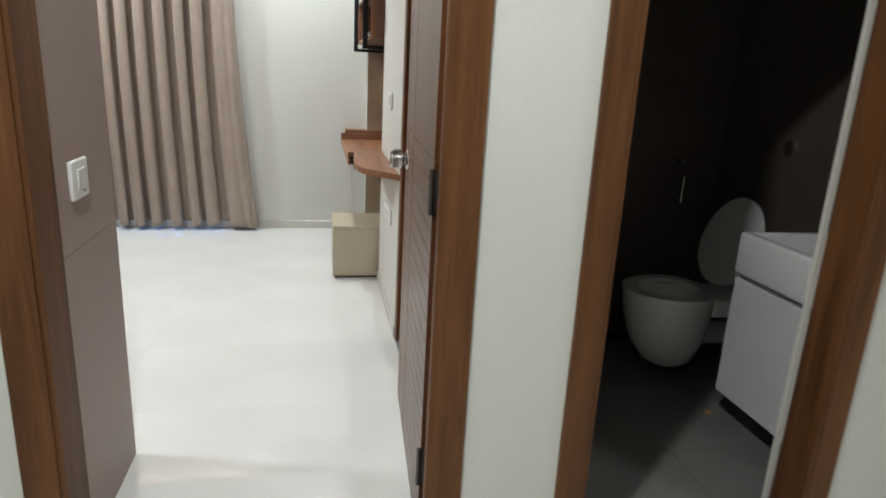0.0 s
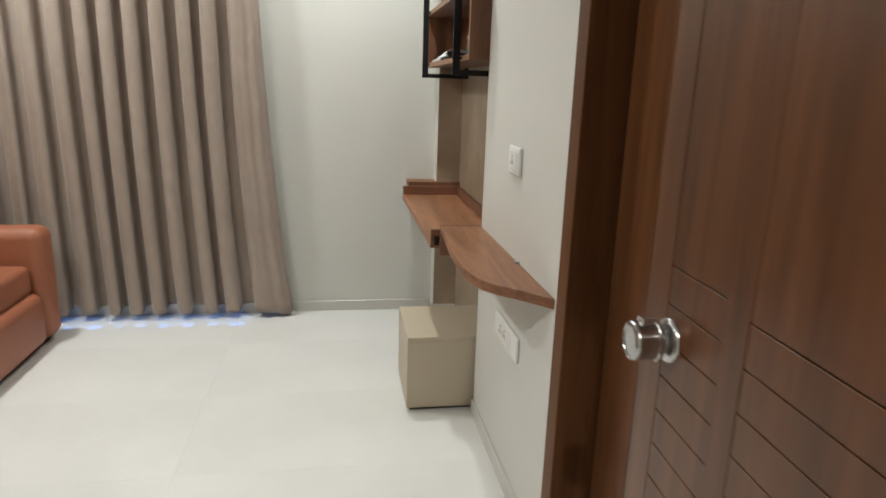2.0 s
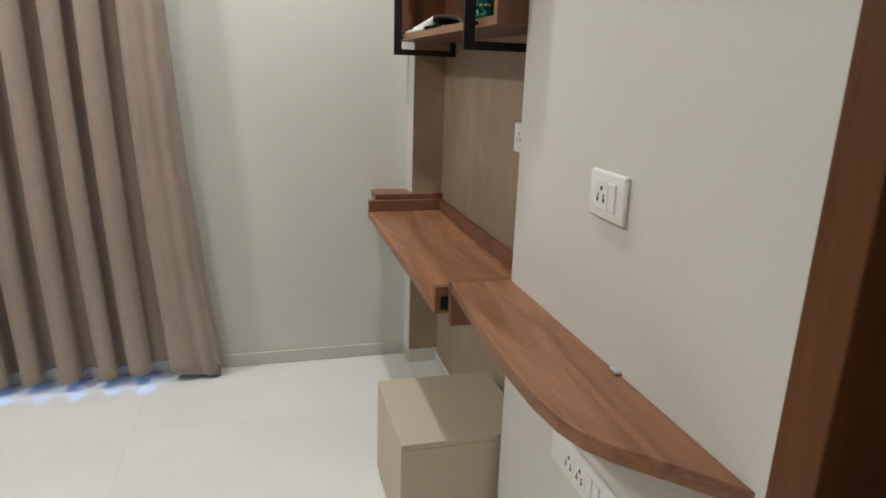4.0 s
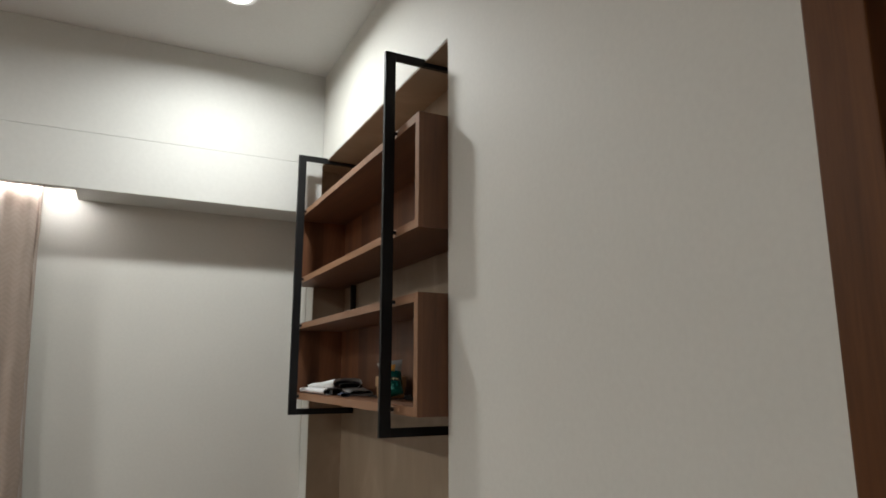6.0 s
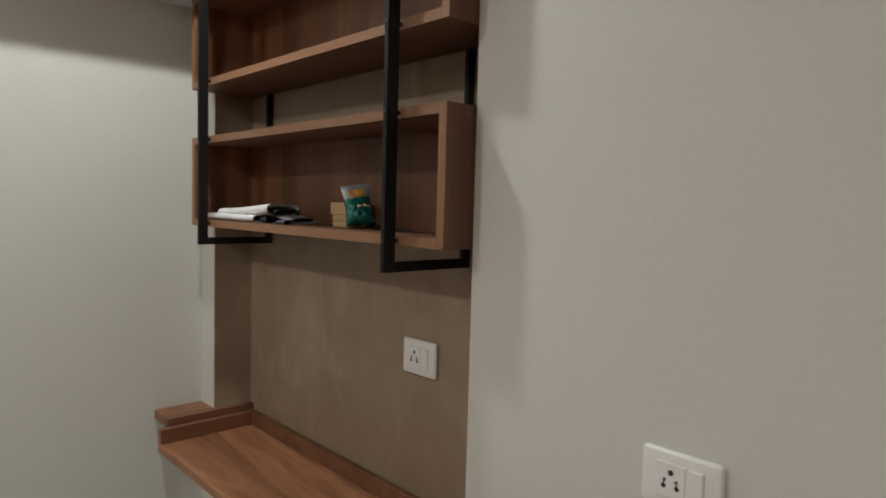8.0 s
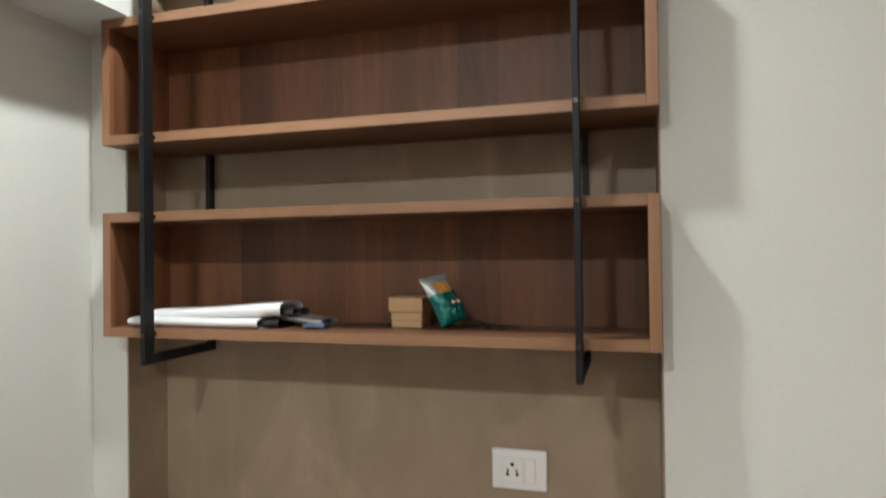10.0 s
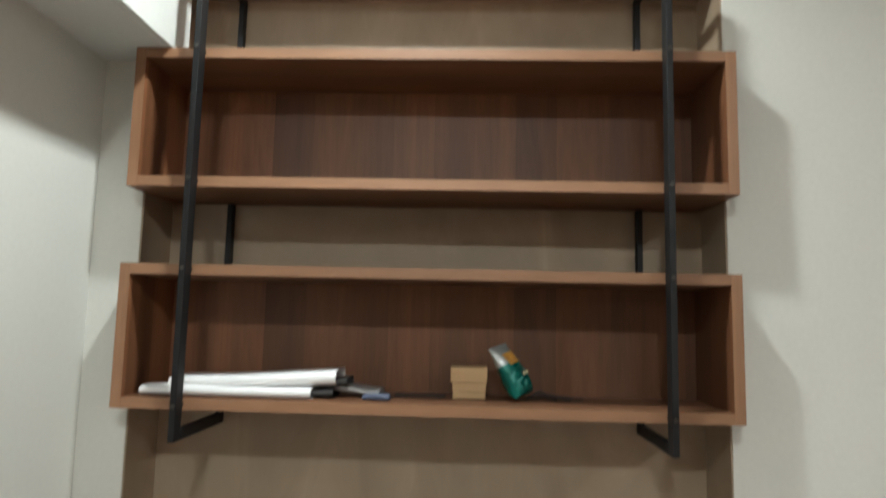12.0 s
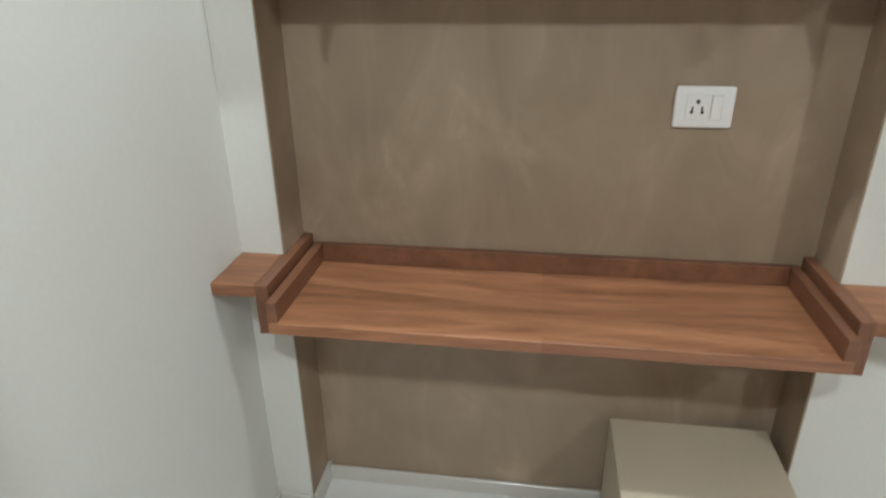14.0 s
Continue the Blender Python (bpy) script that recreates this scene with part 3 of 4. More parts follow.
def shelf_frame(y0, y1):
    ob = thing("shelf_frame", (0.0, (y0 + y1) / 2, 1.404), "black steel loop frame carrying the box shelves", "shelf frame", "shelf frames")
    za, zb, t = 1.404, 2.419, 0.022
    part("front_post", box(SX0 - 0.038, SX0 - 0.008, y0, y1, za, zb, bev=0.0012), black_steel, ob)
    part("bottom_arm", box(SX0 - 0.0078, NB - 0.023, y0, y1, za, za + t, bev=0.001, seg=1), black_steel, ob)
    part("top_arm", box(SX0 - 0.0078, NB - 0.023, y0, y1, zb - t, zb - 0.0001, bev=0.001, seg=1), black_steel, ob)
    part("rear_post", box(NB - 0.022, NB - 0.0005, y0, y1, za, L0 - 0.0005, bev=0.001, seg=1), black_steel, ob)
    part("rear_post", box(NB - 0.022, NB - 0.0005, y0, y1, L1 + 0.0005, U0 - 0.0005, bev=0.001, seg=1), black_steel, ob)
    part("rear_post", box(NB - 0.022, NB - 0.0005, y0, y1, U1 + 0.0005, zb - 0.001, bev=0.001, seg=1), black_steel, ob)
    for z in (L0 + 0.011, L1 - 0.011, U0 + 0.011, U1 - 0.011):
        part("screw", rod(bmesh.new(), (SX0 - 0.0385, (y0 + y1) / 2, z), 0.0045, 0.002, "x", seg=12), screw_steel, ob, "small steel screw head", smooth=True)
        part("spacer", rod(bmesh.new(), (SX0 - 0.004, (y0 + y1) / 2, z), 0.005, 0.0078, "x", seg=12), black_steel, ob, smooth=True)
    return ob


shelf_frame(-0.2575, -0.245)
shelf_frame(-1.2025, -1.19)

# ---- things on the lower shelf ----
SZ = L0 + BT


def flat_roll(y0, y1, x0, x1, z0, h, sag, seed):
    """A flattened roll of sheet along y, closed at the front fold and open at the end."""
    rng = random.Random(seed)
    bm = bmesh.new()
    n, m = 20, 26
    rows = []
    for i in range(m + 1):
        f = i / m
        y = y0 + (y1 - y0) * f
        swell = 1 + 0.06 * math.sin(5 * f + seed) + rng.uniform(-0.01, 0.01)
        hh = h * (0.86 + 0.14 * f) * swell
        row = []
        for k in range(n):
            a = 2 * math.pi * k / n
            cx, cz = math.copysign(abs(math.cos(a)) ** 0.55, math.cos(a)), math.copysign(abs(math.sin(a)) ** 0.8, math.sin(a))
            row.append(bm.verts.new(((x0 + x1) / 2 + (x1 - x0) / 2 * cx - 0.006 * f, y, z0 + hh / 2 + hh / 2 * cz + sag * f)))
        rows.append(row)
    for a, b_ in zip(rows, rows[1:]):
        for k in range(n):
            bm.faces.new((a[k], a[(k + 1) % n], b_[(k + 1) % n], b_[k]))
    bm.faces.new(rows[0])
    # turned-in lip at the open end
    lip = [bm.verts.new((v.co.x * 0.9 + (x0 + x1) / 2 * 0.1, v.co.y + (0.012 if y1 < y0 else -0.012), z0 + (v.co.z - z0) * 0.72 + 0.14 * h)) for v in rows[-1]]
    for k in range(n):
        bm.faces.new((rows[-1][k], rows[-1][(k + 1) % n], lip[(k + 1) % n], lip[k]))
    bmesh.ops.recalc_face_normals(bm, faces=bm.faces)
    return bm


papers = thing("folded_sheets", (0.0, -0.35, SZ), "two folded white sheets with black undersides, lying flat", "folded sheets")
part("lower_sheet", flat_roll(-0.15, -0.5, -0.05, 0.02, SZ + 0.0005, 0.023, 0.0, 1), paper_white, papers, smooth=True)
part("lower_lining", flat_roll(-0.48, -0.54, -0.03, 0.05, SZ + 0.0008, 0.021, 0.0, 2), paper_dark, papers, "black underside of the folded sheet", smooth=True)
part("upper_sheet", flat_roll(-0.2, -0.545, -0.03, 0.075, SZ + 0.0105, 0.032, 0.014, 3), paper_white, papers, smooth=True)
part("upper_lining", flat_roll(-0.533, -0.565, -0.012, 0.07, SZ + 0.026, 0.018, -0.003, 4), paper_dark, papers, "black underside of the folded sheet", smooth=True)
part("loose_flap", flat_roll(-0.52, -0.63, 0.0, 0.085, SZ + 0.014, 0.017, -0.0125, 7), paper_grey, papers, "grey flap hanging out of the fold", smooth=True)
pouch = thing("plastic_pouch", (-0.02, -0.62, SZ), "small crumpled blue plastic pouch on the shelf", "pouch")
part("pouch_body", flat_roll(-0.6, -0.655, -0.035, -0.004, SZ + 0.0005, 0.013, 0.0, 5), blue_plastic, pouch, smooth=True)
strap = thing("flat_strip", (0.06, -0.7, SZ), "thin dark strip lying flat on the shelf", "strip")
part("strip_body", box(0.05, 0.075, -0.765, -0.655, SZ + 0.0003, SZ + 0.004, bev=0.001, seg=1), paper_dark, strap)

carton = thing("small_carton", (0.08, -0.81, SZ), "small kraft cardboard box with an overhanging lid", "carton")
part("base", box(0.036, 0.1, -0.8495, -0.7805, SZ + 0.0003, SZ + 0.0155, bev=0.001, seg=1), kraft, carton)
part("middle", box(0.035, 0.101, -0.851, -0.7795, SZ + 0.0158, SZ + 0.034, bev=0.0012, seg=1), kraft, carton)
part("lid", box(0.0315, 0.1045, -0.853, -0.775, SZ + 0.0343, SZ + 0.066, bev=0.0015, seg=2), kraft, carton)


def snack_bag():
    """A pillow bag standing askew, pinched at both ends."""
    ob = thing("snack_bag", (0.055, -0.9, SZ), "crumpled green and silver foil snack bag leaning sideways", "snack bag")
    W, H, T = 0.076, 0.116, 0.05
    rot = pose(0.022, -0.93, SZ + 0.0115, 0, 0, -32) @ pose(0, 0, 0, -30, -8, 0)
    n, m = 14, 20

    def sheet(z0, z1, x0, x1, lift, both):
        bm = bmesh.new()
        sides = []
        for sgn in ((-1, 1) if both else (-1,)):
            grid = []
            for j in range(m + 1):
                f = z0 + (z1 - z0) * j / m
                row = []
                for i in range(n + 1):
                    u = x0 + (x1 - x0) * i / n
                    puff = max(0.0, math.sin(math.pi * f ** 0.62)) ** 0.7 * max(0.0, 1 - (2 * u) ** 2) ** 0.5
                    crease = 0.007 * noise.noise(Vector((u * 9, f * 9, sgn * 3.0)))
                    w = W * (1 - 0.12 * math.sin(math.pi * f))
                    y = sgn * (T / 2 * puff + 0.0006 + lift) + crease * puff
                    zig = 0.0012 * math.cos(u * 90) if (f < 0.03 or f > 0.97) else 0
                    row.append(bm.verts.new(rot @ Vector((u * w, y, f * H + zig))))
                grid.append(row)
            for a, b_ in zip(grid, grid[1:]):
                for i in range(n):
                    bm.faces.new((a[i], a[i + 1], b_[i + 1], b_[i]))
            sides.append(grid)
        if both:
            f_, k_ = sides
            for j in range(m):
                bm.faces.new((f_[j][0], f_[j + 1][0], k_[j + 1][0], k_[j][0]))
                bm.faces.new((f_[j][n], f_[j + 1][n], k_[j + 1][n], k_[j][n]))
            for i in range(n):
                bm.faces.new((f_[0][i], f_[0][i + 1], k_[0][i + 1], k_[0][i]))
                bm.faces.new((f_[m][i], f_[m][i + 1], k_[m][i + 1], k_[m][i]))
        bmesh.ops.recalc_face_normals(bm, faces=bm.faces)
        return bm

    body = part("bag_lower", sheet(0.0, 0.62, -0.5, 0.5, 0, True), foil_green, ob, smooth=True)
    part("bag_upper", sheet(0.62, 1.0, -0.5, 0.5, 0, True), foil_silver, ob, "silver foil upper end", smooth=True)
    part("picture", sheet(0.58, 0.82, -0.28, 0.26, 0.0008, False), snack_picture, body, "orange snack picture", smooth=True)
    part("name_panel", sheet(0.3, 0.4, -0.1, 0.44, 0.0008, False), hole_black, body, "dark name panel", smooth=True)
    for a, b_ in ((-0.06, 0.02), (0.05, 0.13), (0.16, 0.25), (0.28, 0.4)):
        part("mark", sheet(0.325, 0.375, a, b_, 0.0014, False), print_cream, body, "cream mark", smooth=True)
    return ob


snack_bag()

ribbon = thing("black_strap", (0.06, -0.99, SZ), "tangled black strap lying beside the snack bag", "strap")
for k, (ya, yb, zz) in enumerate(((-0.935, -1.0, 0.012), (-0.95, -1.03, 0.006), (-0.98, -1.06, 0.003))):
    bm = bmesh.new()
    steps = 18
    for i in range(steps + 1):
        f = i / steps
        y = ya + (yb - ya) * f
        x = 0.045 + 0.012 * k + 0.012 * math.sin(4 * f + k)
        z = SZ + 0.0006 + zz * math.sin(math.pi * f) ** 2 + 0.001
        for dx, dz in ((0, 0), (0.016, 0.002), (0.016, 0.0005), (0, -0.0012)):
            bm.verts.new((x + dx, y, z + dz))
    bm.verts.ensure_lookup_table()
    for i in range(steps):
        for j in range(4):
            a, b_ = i * 4, i * 4 + 4
            bm.faces.new((bm.verts[a + j], bm.verts[a + (j + 1) % 4], bm.verts[b_ + (j + 1) % 4], bm.verts[b_ + j]))
    bmesh.ops.recalc_face_normals(bm, faces=bm.faces)
    part("loop", bm, paper_dark, ribbon, smooth=True)


# ---- curtains ----
def curtain(x_top, x_bot, x_end, hem, folds, seed, label, y_mid, flap_top=0.0, flap_bot=0.0):
    """A pleated drop, with a flat flap at its leading edge that widens towards the hem."""
    ob = thing("curtain", ((x_top + x_end) / 2, y_mid, hem), label, "curtain", "curtains")
    rng = random.Random(seed)
    offs = [rng.uniform(-0.2, 0.2) for _ in range(folds + 3)]
    amps = [rng.uniform(0.82, 1.1) for _ in range(folds + 3)]
    lean = [rng.uniform(-0.012, 0.012) for _ in range(folds + 3)]
    cols, rows, nf = folds * 16, 64, 16 if flap_top else 0
    top = 2.66
    bm = bmesh.new()
    grid = []
    for j in range(rows + 1):
        h = j / rows
        z = top + (hem - top) * h
        xs = x_top + (x_bot - x_top) * h ** 2.2
        flap = flap_top + (flap_bot - flap_top) * h ** 1.3
        row = []
        for i in range(16 if nf else 0):
            f = i / 16
            row.append(bm.verts.new((xs - 0.008 + 0.011 * math.sin(5 * math.pi * f + 0.8 * h) * (0.5 + 0.5 * h), -0.006 + (y_mid - 0.03) * f, z + (-0.012 if j == rows else 0))))
        for i in range(nf):
            f = i / nf
            y = y_mid - 0.05 + 0.012 * (1 - f) + 0.004 * math.sin(7 * h + 3 * f) + 0.01 * math.sin(4.5 * math.pi * f + h) * (1 - f)
            drop = -0.028 * (1 - f) if j == rows else 0
            row.append(bm.verts.new((xs - flap * f + (0.006 * math.sin(6 * h) + 0.004 * math.sin(37 * h) + 0.003 * math.sin(83 * h + 1)) * (1 - f), y, z + drop)))
        x0 = xs - flap
        for i in range(cols + 1):
            k = folds * i / cols
            n0 = int(k)
            t = k - n0
            e = t * t * (3 - 2 * t)
            ph = (offs[n0] * (1 - e) + offs[n0 + 1] * e) * (0.3 + 0.7 * h) * min(1, k)
            am = amps[n0] * (1 - e) + amps[n0 + 1] * e
            a = 2 * math.pi * (k + ph)
            wave = math.cos(a)
            wave = math.copysign(abs(wave) ** 0.7, wave)
            y = y_mid - 0.056 * am * (0.85 + 0.15 * h) * wave + 0.004 * math.sin(3 * h * math.pi + n0)
            x = x0 - (x0 - x_end) * i / cols - 0.014 * math.sin(2 * a) + lean[n0] * h * math.sin(math.pi * t)
            zz = z + (0.01 * (1 - wave) + 0.004 * math.sin(k * 2.1) if j == rows else 0)
            row.append(bm.verts.new((x, y, zz)))
        grid.append(row)
    for a, b_ in zip(grid, grid[1:]):
        for i in range(len(a) - 1):
            bm.faces.new((a[i], b_[i], b_[i + 1], a[i + 1]))
    drop = part("cloth", bm, curtain_cloth, ob)
    drop.data.shade_smooth()
    mod = drop.modifiers.new("thickness", "SOLIDIFY")
    mod.thickness = 0.002
    return ob


curtain(-1.0, -0.85, -2.26, 0.04, 9, 4, "taupe pleated curtain hanging just above the floor", -0.07, 0.1, 0.17)
curtain(-2.13, -2.13, XL + 0.02, 0.034, 6, 9, "taupe pleated curtain hanging behind the sofa", -0.06)
track = thing("curtain_track", (-1.95, -0.09, 2.66), "slim white curtain track inside the pelmet", "curtain track")
part("rail", box(XL + 0.01, -0.95, -0.105, -0.075, 2.661, 2.685, bev=0.002, seg=1), plate_plastic, track)
part("bracket", box(-2.0, -1.96, -0.1, -0.08, 2.6855, CEIL - 0.0005), plate_plastic, track)

# ---- window behind the curtain ----
win = thing("window_1", ((WX0 + WX1) / 2, 0.1, 0), "sliding glass window with dusk light behind the curtain", "window")
win["kind"] = "structure"
bm = bmesh.new()
for a in ((WX0, WX0 + 0.05, 0.002, WZ), (WX1 - 0.05, WX1, 0.002, WZ), ((WX0 + WX1) / 2 - 0.025, (WX0 + WX1) / 2 + 0.025, 0.002, WZ)):
    cuboid(bm, a[0], a[1], 0.08, 0.13, a[2], a[3])
for z0, z1 in ((0.002, 0.05), (WZ - 0.05, WZ)):
    cuboid(bm, WX0 + 0.051, (WX0 + WX1) / 2 - 0.026, 0.082, 0.128, z0, z1)
    cuboid(bm, (WX0 + WX1) / 2 + 0.026, WX1 - 0.051, 0.082, 0.128, z0, z1)
part("window_frame", bm, aluminium, win)
for a, b_ in ((WX0 + 0.051, (WX0 + WX1) / 2 - 0.026), ((WX0 + WX1) / 2 + 0.026, WX1 - 0.051)):
    p = part("pane", box(a, b_, 0.102, 0.107, 0.0505, WZ - 0.0505), glass, win)
    p.visible_shadow = False

# ---- ceiling downlights ----
# one fixture per entry, the added corridor one too
for lx, ly, watts, lr in DOWNLIGHTS:
    dl = thing("downlight", (lx, ly, CEIL), "round white recessed LED downlight, lit", "downlight", "ceiling downlights")
    bm = bmesh.new()
    outer = [bm.verts.new((lx + (lr + 0.018) * math.cos(a), ly + (lr + 0.018) * math.sin(a), CEIL - 0.0005)) for a in [i * math.pi / 18 for i in range(36)]]
    mid = [bm.verts.new((lx + (lr + 0.014) * math.cos(a), ly + (lr + 0.014) * math.sin(a), CEIL - 0.009)) for a in [i * math.pi / 18 for i in range(36)]]
    inn = [bm.verts.new((lx + lr * math.cos(a), ly + lr * math.sin(a), CEIL - 0.006)) for a in [i * math.pi / 18 for i in range(36)]]
    for r0, r1 in ((outer, mid), (mid, inn)):
        for i in range(36):
            bm.faces.new((r0[i], r0[(i + 1) % 36], r1[(i + 1) % 36], r1[i]))
    part("trim_ring", bm, plate_plastic, dl, smooth=True)
    part("diffuser", rod(bmesh.new(), (lx, ly, CEIL - 0.0065), lr - 0.006, 0.012, r2=lr - 0.001, seg=36), diffuser_mat, dl, "glowing diffuser")
strip = thing("led_strip", (-1.912, -0.145, 2.222), "lit LED strip hidden behind the pelmet fascia", "led strip")
part("channel", box(-2.935, -0.889, -0.1478, -0.1422, 2.215, 2.229, bev=0.001, seg=1), plate_plastic, strip)


# ---- sofa ----
def sofa():
    ob = thing("sofa", (-2.47, -1.15, 0), "rust leatherette sofa with rounded arms by the curtain", "sofa")
    fx, bx = -2.03, -2.93
    y0, y1 = -1.98, -0.3
    part("plinth", box(bx + 0.04, fx - 0.05, y0 + 0.05, y1 - 0.05, 0, 0.0275), dark_gap, ob, "dark recessed plinth")
    part("base", box(bx + 0.02, fx, y0 + 0.001, y1 - 0.172, 0.028, 0.3, bev=0.045, seg=5), sofa_fabric, ob, smooth=True)
    for a, b_ in ((y1 - 0.17, y1), (y0 - 0.17, y0)):
        part("armrest", box(bx + 0.02, fx + 0.012, a, b_, 0.028, 0.618, bev=0.06, seg=6), sofa_fabric, ob, smooth=True)
    mid = (y0 + y1 - 0.17) / 2
    for a, b_ in ((y0 + 0.004, mid - 0.002), (mid + 0.002, y1 - 0.176)):
        part("seat_cushion", box(bx + 0.24, fx - 0.045, a, b_, 0.29, 0.44, bev=0.03, seg=4), sofa_fabric, ob, smooth=True)
        part("back_cushion", box(bx + 0.05, bx + 0.25, a, b_, 0.4, 0.86, bev=0.05, seg=4), sofa_fabric, ob, smooth=True)
    part("backrest", box(bx, bx + 0.12, y0 + 0.003, y1 - 0.174, 0.028, 0.8, bev=0.04, seg=4), sofa_fabric, ob, smooth=True)


sofa()

# ---- bathroom ----
BX0, BX1, BY1 = 0.24, 1.62, -2.3
structure("wall_bathroom_west", box(BX0 + 0.001, BX0 + 0.012, YB + 0.001, BY1 - 0.001, 0, CEIL), dark_tile, "dark brown tiled bathroom wall")
structure("wall_bathroom_east", box(BX1, BX1 + 0.12, YB, BY1, 0, CEIL), dark_tile, "dark brown tiled bathroom wall")
structure("wall_bathroom_north", box(BX0, BX1 + 0.12, BY1, BY1 + 0.12, 0, CEIL), dark_tile, "dark brown tiled bathroom wall")
structure("trim_tile_edge", box(B1 - 0.088, B1 - 0.0725, YB + 0.003, YB + 0.016, 0, DOOR_H), skirting_tile, "pale tile edge beside the bathroom frame")


def toilet():
    cy = -2.76
    ob = thing("toilet", (1.3, cy, 0.05), "white wall-hung toilet with its lid raised", "toilet")
    bm = bmesh.new()
    rings = []
    n = 32
    for z, ln, wd, sh in ((0.06, 0.07, 0.07, 0.430), (0.09, 0.12, 0.11, 0.430), (0.18, 0.17, 0.145, 0.440), (0.28, 0.195, 0.17, 0.450), (0.375, 0.205, 0.182, 0.455), (0.4, 0.2, 0.178, 0.455), (0.4, 0.155, 0.13, 0.455), (0.3, 0.12, 0.09, 0.450), (0.24, 0.06, 0.05, 0.440)):
        ring = []
        for i in range(n):
            a = 2 * math.pi * i / n
            cx = BX1 - sh
            dx = -math.cos(a) * (ln if math.cos(a) > 0 else min(ln, sh - 0.002))
            ring.append(bm.verts.new((cx + dx, cy + wd * math.sin(a), z)))
        rings.append(ring)
    for a, b_ in zip(rings, rings[1:]):
        for i in range(n):
            bm.faces.new((a[i], a[(i + 1) % n], b_[(i + 1) % n], b_[i]))
    bm.faces.new(rings[0][::-1])
    bm.faces.new(rings[-1])
    bmesh.ops.recalc_face_normals(bm, faces=bm.faces)
    part("bowl", bm, ceramic, ob, smooth=True)
    part("neck", box(BX1 - 0.31, BX1 - 0.0005, cy - 0.13, cy + 0.13, 0.315, 0.398, bev=0.02, seg=3), ceramic, ob, smooth=True)
    part("outlet", rod(bmesh.new(), (BX1 - 0.19, cy, 0.2), 0.055, 0.378, "x", seg=24), ceramic, ob, smooth=True)

    def oval(bm, hole, z0, z1):
        loops = []
        for z in (z0, z1):
            for k in ((1.0, hole) if hole else (1.0,)):
                loops.append([bm.verts.new((BX1 - 0.44 - 0.225 * k * math.cos(2 * math.pi * i / n) * (1 if math.cos(2 * math.pi * i / n) > 0 else 0.8), cy + 0.19 * k * math.sin(2 * math.pi * i / n), z)) for i in range(n)])
        pairs = ((0, 2), (2, 3), (3, 1), (1, 0)) if hole else ((0, 1),)
        for a, b_ in pairs:
            for i in range(n):
                bm.faces.new((loops[a][i], loops[a][(i + 1) % n], loops[b_][(i + 1) % n], loops[b_][i]))
        if not hole:
            bm.faces.new(loops[0][::-1])
            bm.faces.new(loops[1])
        bmesh.ops.recalc_face_normals(bm, faces=bm.faces)
        return bm

    part("seat", oval(bmesh.new(), 0.7, 0.402, 0.42), ceramic, ob, smooth=True)
    lid = oval(bmesh.new(), 0, -0.009, 0.009)
    bmesh.ops.rotate(lid, verts=lid.verts, cent=(BX1 - 0.25, cy, 0), matrix=Matrix.Rotation(radians(106), 3, "Y"))
    bmesh.ops.translate(lid, verts=lid.verts, vec=(0, 0, 0.43))
    part("lid", lid, ceramic, ob, "raised oval lid", smooth=True)


toilet()
flush = thing("flush_plate", (BX1, -2.79, 1.06), "small chrome flush button on the tiled wall", "flush button")
part("button", rod(bmesh.new(), (BX1 - 0.006, -2.79, 1.06), 0.032, 0.012, "x", seg=24), chrome, flush, smooth=True)
spray = thing("health_faucet", (1.4, BY1, 0.75), "chrome hand spray hanging on the tiled wall", "hand spray")
part("holder", rod(bmesh.new(), (1.4, BY1 - 0.02, 0.93), 0.014, 0.04, "y", seg=16), chrome, spray, smooth=True)
part("handle", rod(bmesh.new(), (1.42, BY1 - 0.035, 0.79), 0.009, 0.13, "z", seg=14), chrome, spray, smooth=True)

van = thing("vanity_unit", (1.41, -3.42, 0.12), "white wall-hung vanity with a ceramic basin top", "vanity")
VX, VY0, VY1 = 1.2, -3.71, -3.14
part("cabinet", box(VX + 0.02, BX1 - 0.001, VY0, VY1, 0.12, 0.6), vanity_white, van)
part("door", box(VX, VX + 0.0185, VY0, VY1, 0.12, 0.595, bev=0.002), vanity_white, van)
basin = part("basin", box(VX + 0.0355, BX1 - 0.0605, VY0 + 0.0405, VY1 - 0.0355, 0.615, 0.67), ceramic, van, smooth=True)
part("front_rim", box(VX - 0.01, VX + 0.035, VY0, VY1 + 0.005, 0.615, 0.775, bev=0.012, seg=3), ceramic, basin, smooth=True)
part("back_rim", box(BX1 - 0.06, BX1 - 0.001, VY0, VY1 + 0.005, 0.615, 0.775, bev=0.01, seg=3), ceramic, basin, smooth=True)
part("side_rim", box(VX + 0.03, BX1 - 0.055, VY0, VY0 + 0.04, 0.615, 0.774, bev=0.01, seg=3), ceramic, basin, smooth=True)
part("side_rim", box(VX + 0.03, BX1 - 0.055, VY1 - 0.035, VY1 + 0.005, 0.615, 0.774, bev=0.01, seg=3), ceramic, basin, smooth=True)
scrap = thing("orange_scrap", (1.19, -3.13, 0), "tiny orange scrap on the bathroom floor", "scrap")
part("scrap_body", prism([(1.178, -3.14), (1.2, -3.145), (1.206, -3.125), (1.186, -3.118)], 0.0065, 0.0095), orange_scrap, scrap)


# ---- floors, tile by tile ----
floor = structure("floor", box(XL - 0.15, 2.15, -7.15, 0.2, -0.12, -0.0011), grout, "cream vitrified tile floor with fine joints")


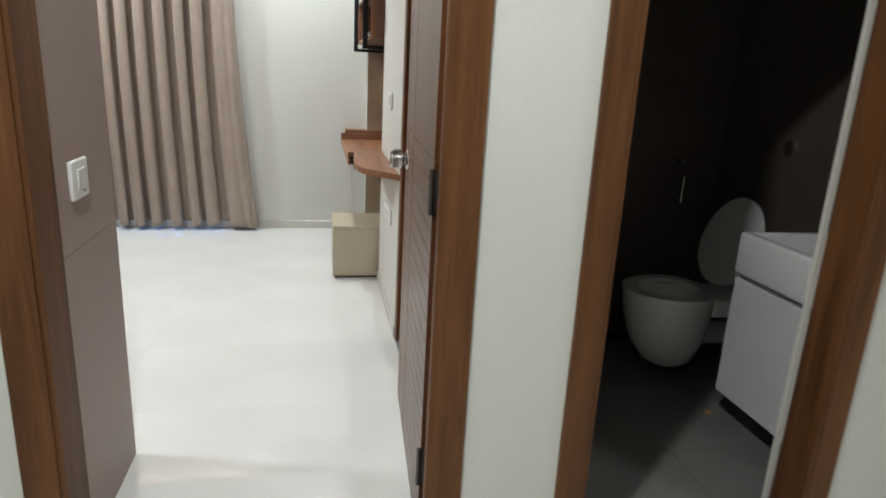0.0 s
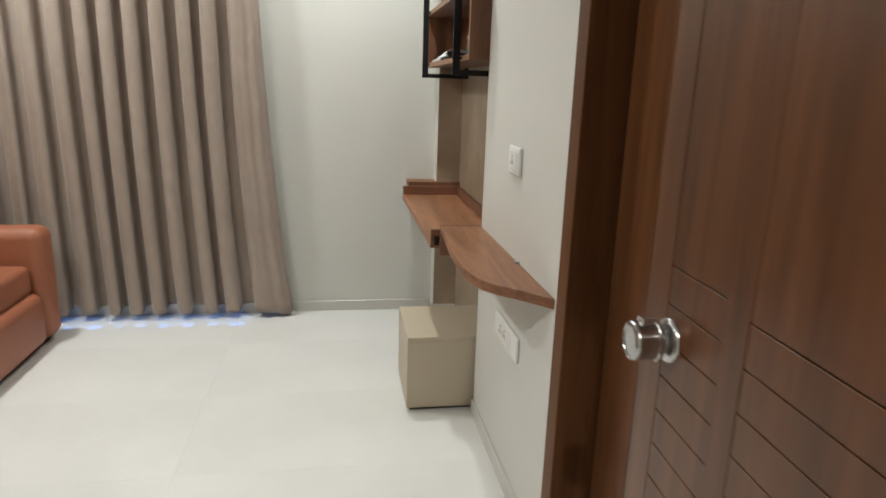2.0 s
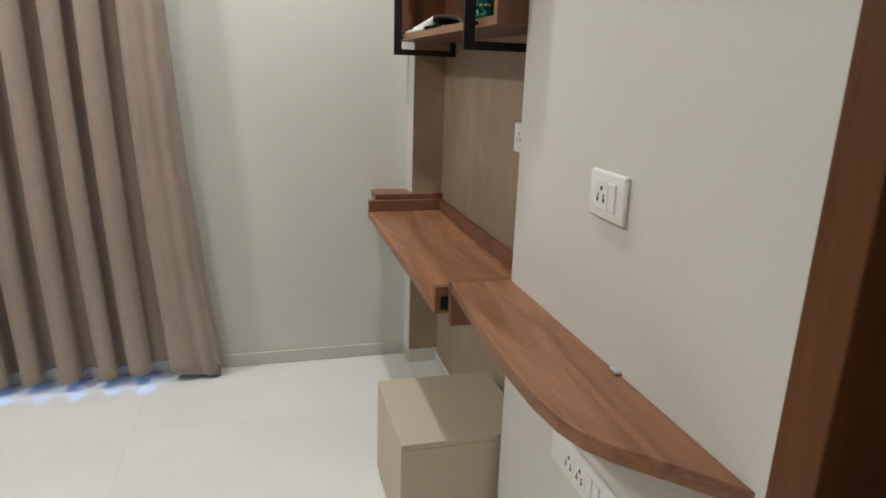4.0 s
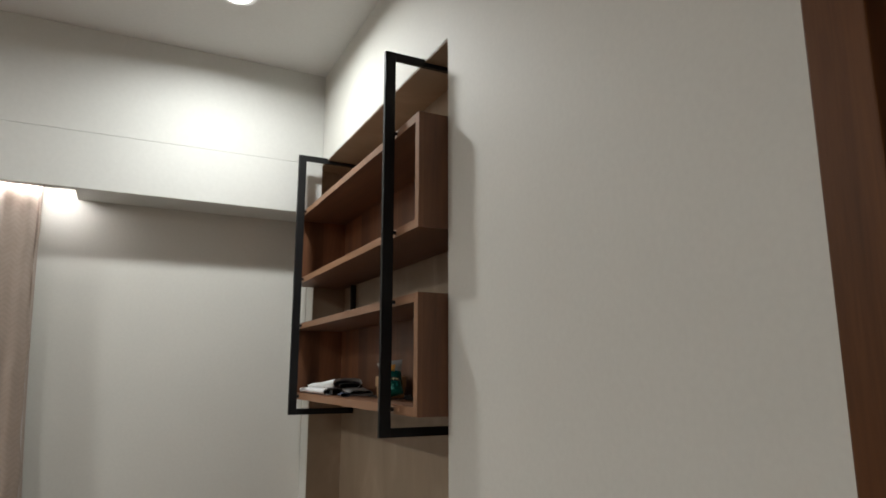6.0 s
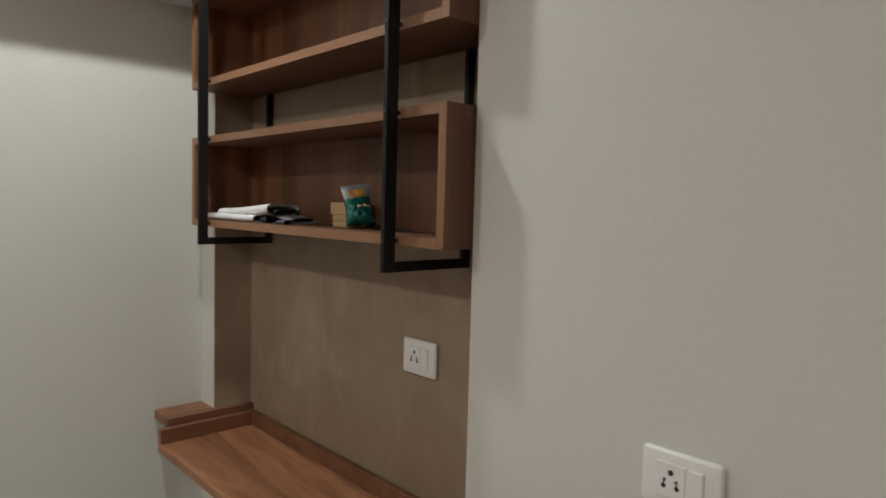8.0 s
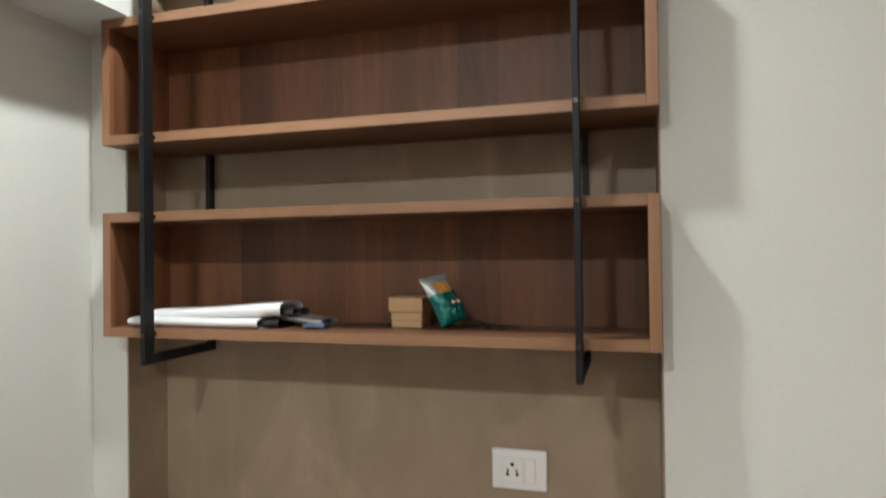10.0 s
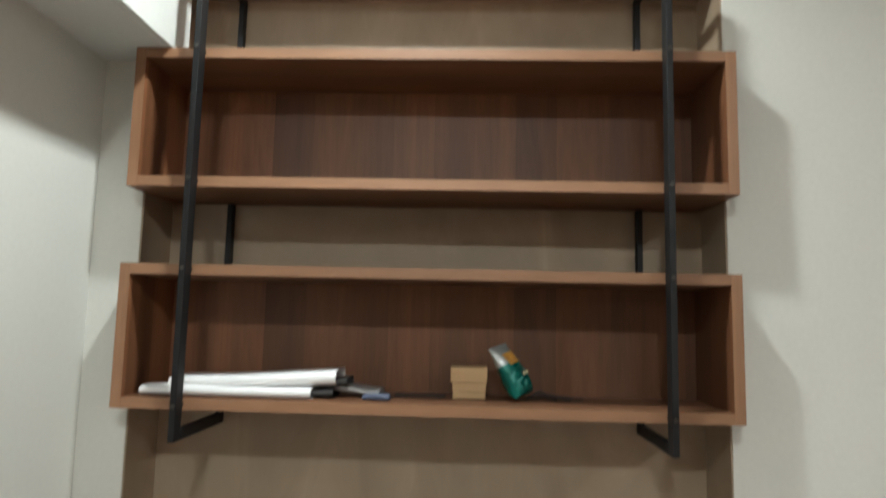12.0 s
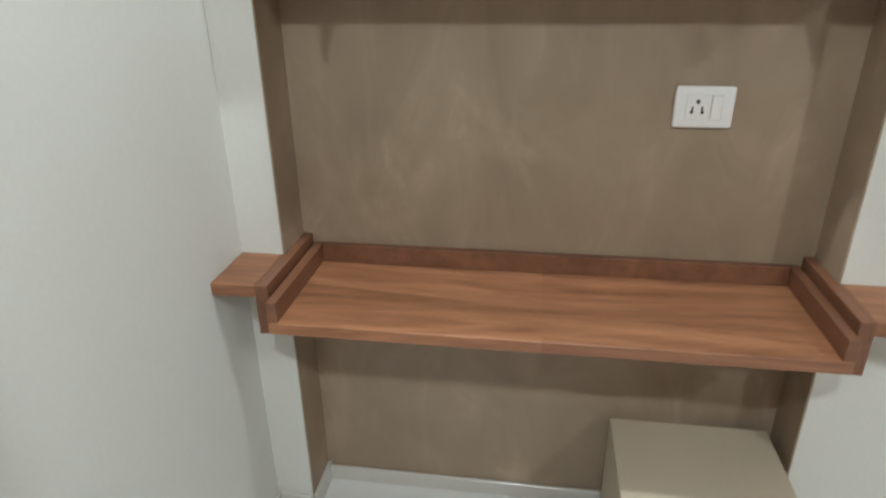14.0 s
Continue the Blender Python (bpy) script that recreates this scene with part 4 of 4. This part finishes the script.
def tile_mesh(w, d, material):
    bm = box(-w / 2, w / 2, -d / 2, d / 2, -0.004, 0.0, bev=0.0002, seg=1)
    me = bpy.data.meshes.new("tile")
    bm.to_mesh(me)
    bm.free()
    me.materials.append(material)
    return me


def lay(x0, x1, y0, y1, jx, jy, w, d, material, parent, cache):
    """Tiles on a grid through the joint (jx, jy), cut at the room's edges."""
    for i in range(math.floor((x0 - jx) / w), math.ceil((x1 - jx) / w)):
        for j in range(math.floor((y0 - jy) / d), math.ceil((y1 - jy) / d)):
            a, b_ = max(x0, jx + i * w), min(x1, jx + (i + 1) * w)
            c, e = max(y0, jy + j * d), min(y1, jy + (j + 1) * d)
            if b_ - a < 0.01 or e - c < 0.01:
                continue
            key = (round(b_ - a, 4), round(e - c, 4))
            if key not in cache:
                cache[key] = tile_mesh(key[0] - 0.0004, key[1] - 0.0004, material)
            shared("tile", cache[key], parent, ((a + b_) / 2, (c + e) / 2, 0))


tiles = {}
lay(XL, 0.0, YB, 0.0, -1.148, -2.305, 1.2, 0.6, floor_tile, floor, tiles)
lay(0.0, NB, N1, N0, -1.148, -2.305, 1.2, 0.6, floor_tile, floor, tiles)
lay(-1.4, 2.0, -7.0, YB - 0.12, -1.148, -2.305, 1.2, 0.6, floor_tile, floor, tiles)
lay(E0 + 0.075, E1 - 0.075, YB - 0.12, YB, -1.148, -2.305, 1.2, 0.6, floor_tile, floor, tiles)
lay(WX0, WX1, 0.0, 0.2, -1.148, -2.305, 1.2, 0.6, floor_tile, floor, tiles)
bath_floor = structure("floor_bathroom", box(BX0 + 0.012, BX1, YB - 0.12, BY1, -0.0044, 0.0015), dark_gap, "grey tiled bathroom floor")
for i in range(2):
    for j in range(3):
        x0, x1 = (BX0 + 0.013, 0.884) if i == 0 else (0.886, BX1 - 0.001)
        y0 = YB - 0.118 + j * 0.5
        y1 = min(y0 + 0.498, BY1 - 0.001)
        part("tile", box(x0, x1, y0, y1, 0.0016, 0.0062, bev=0.0006, seg=1), grey_tile, bath_floor)
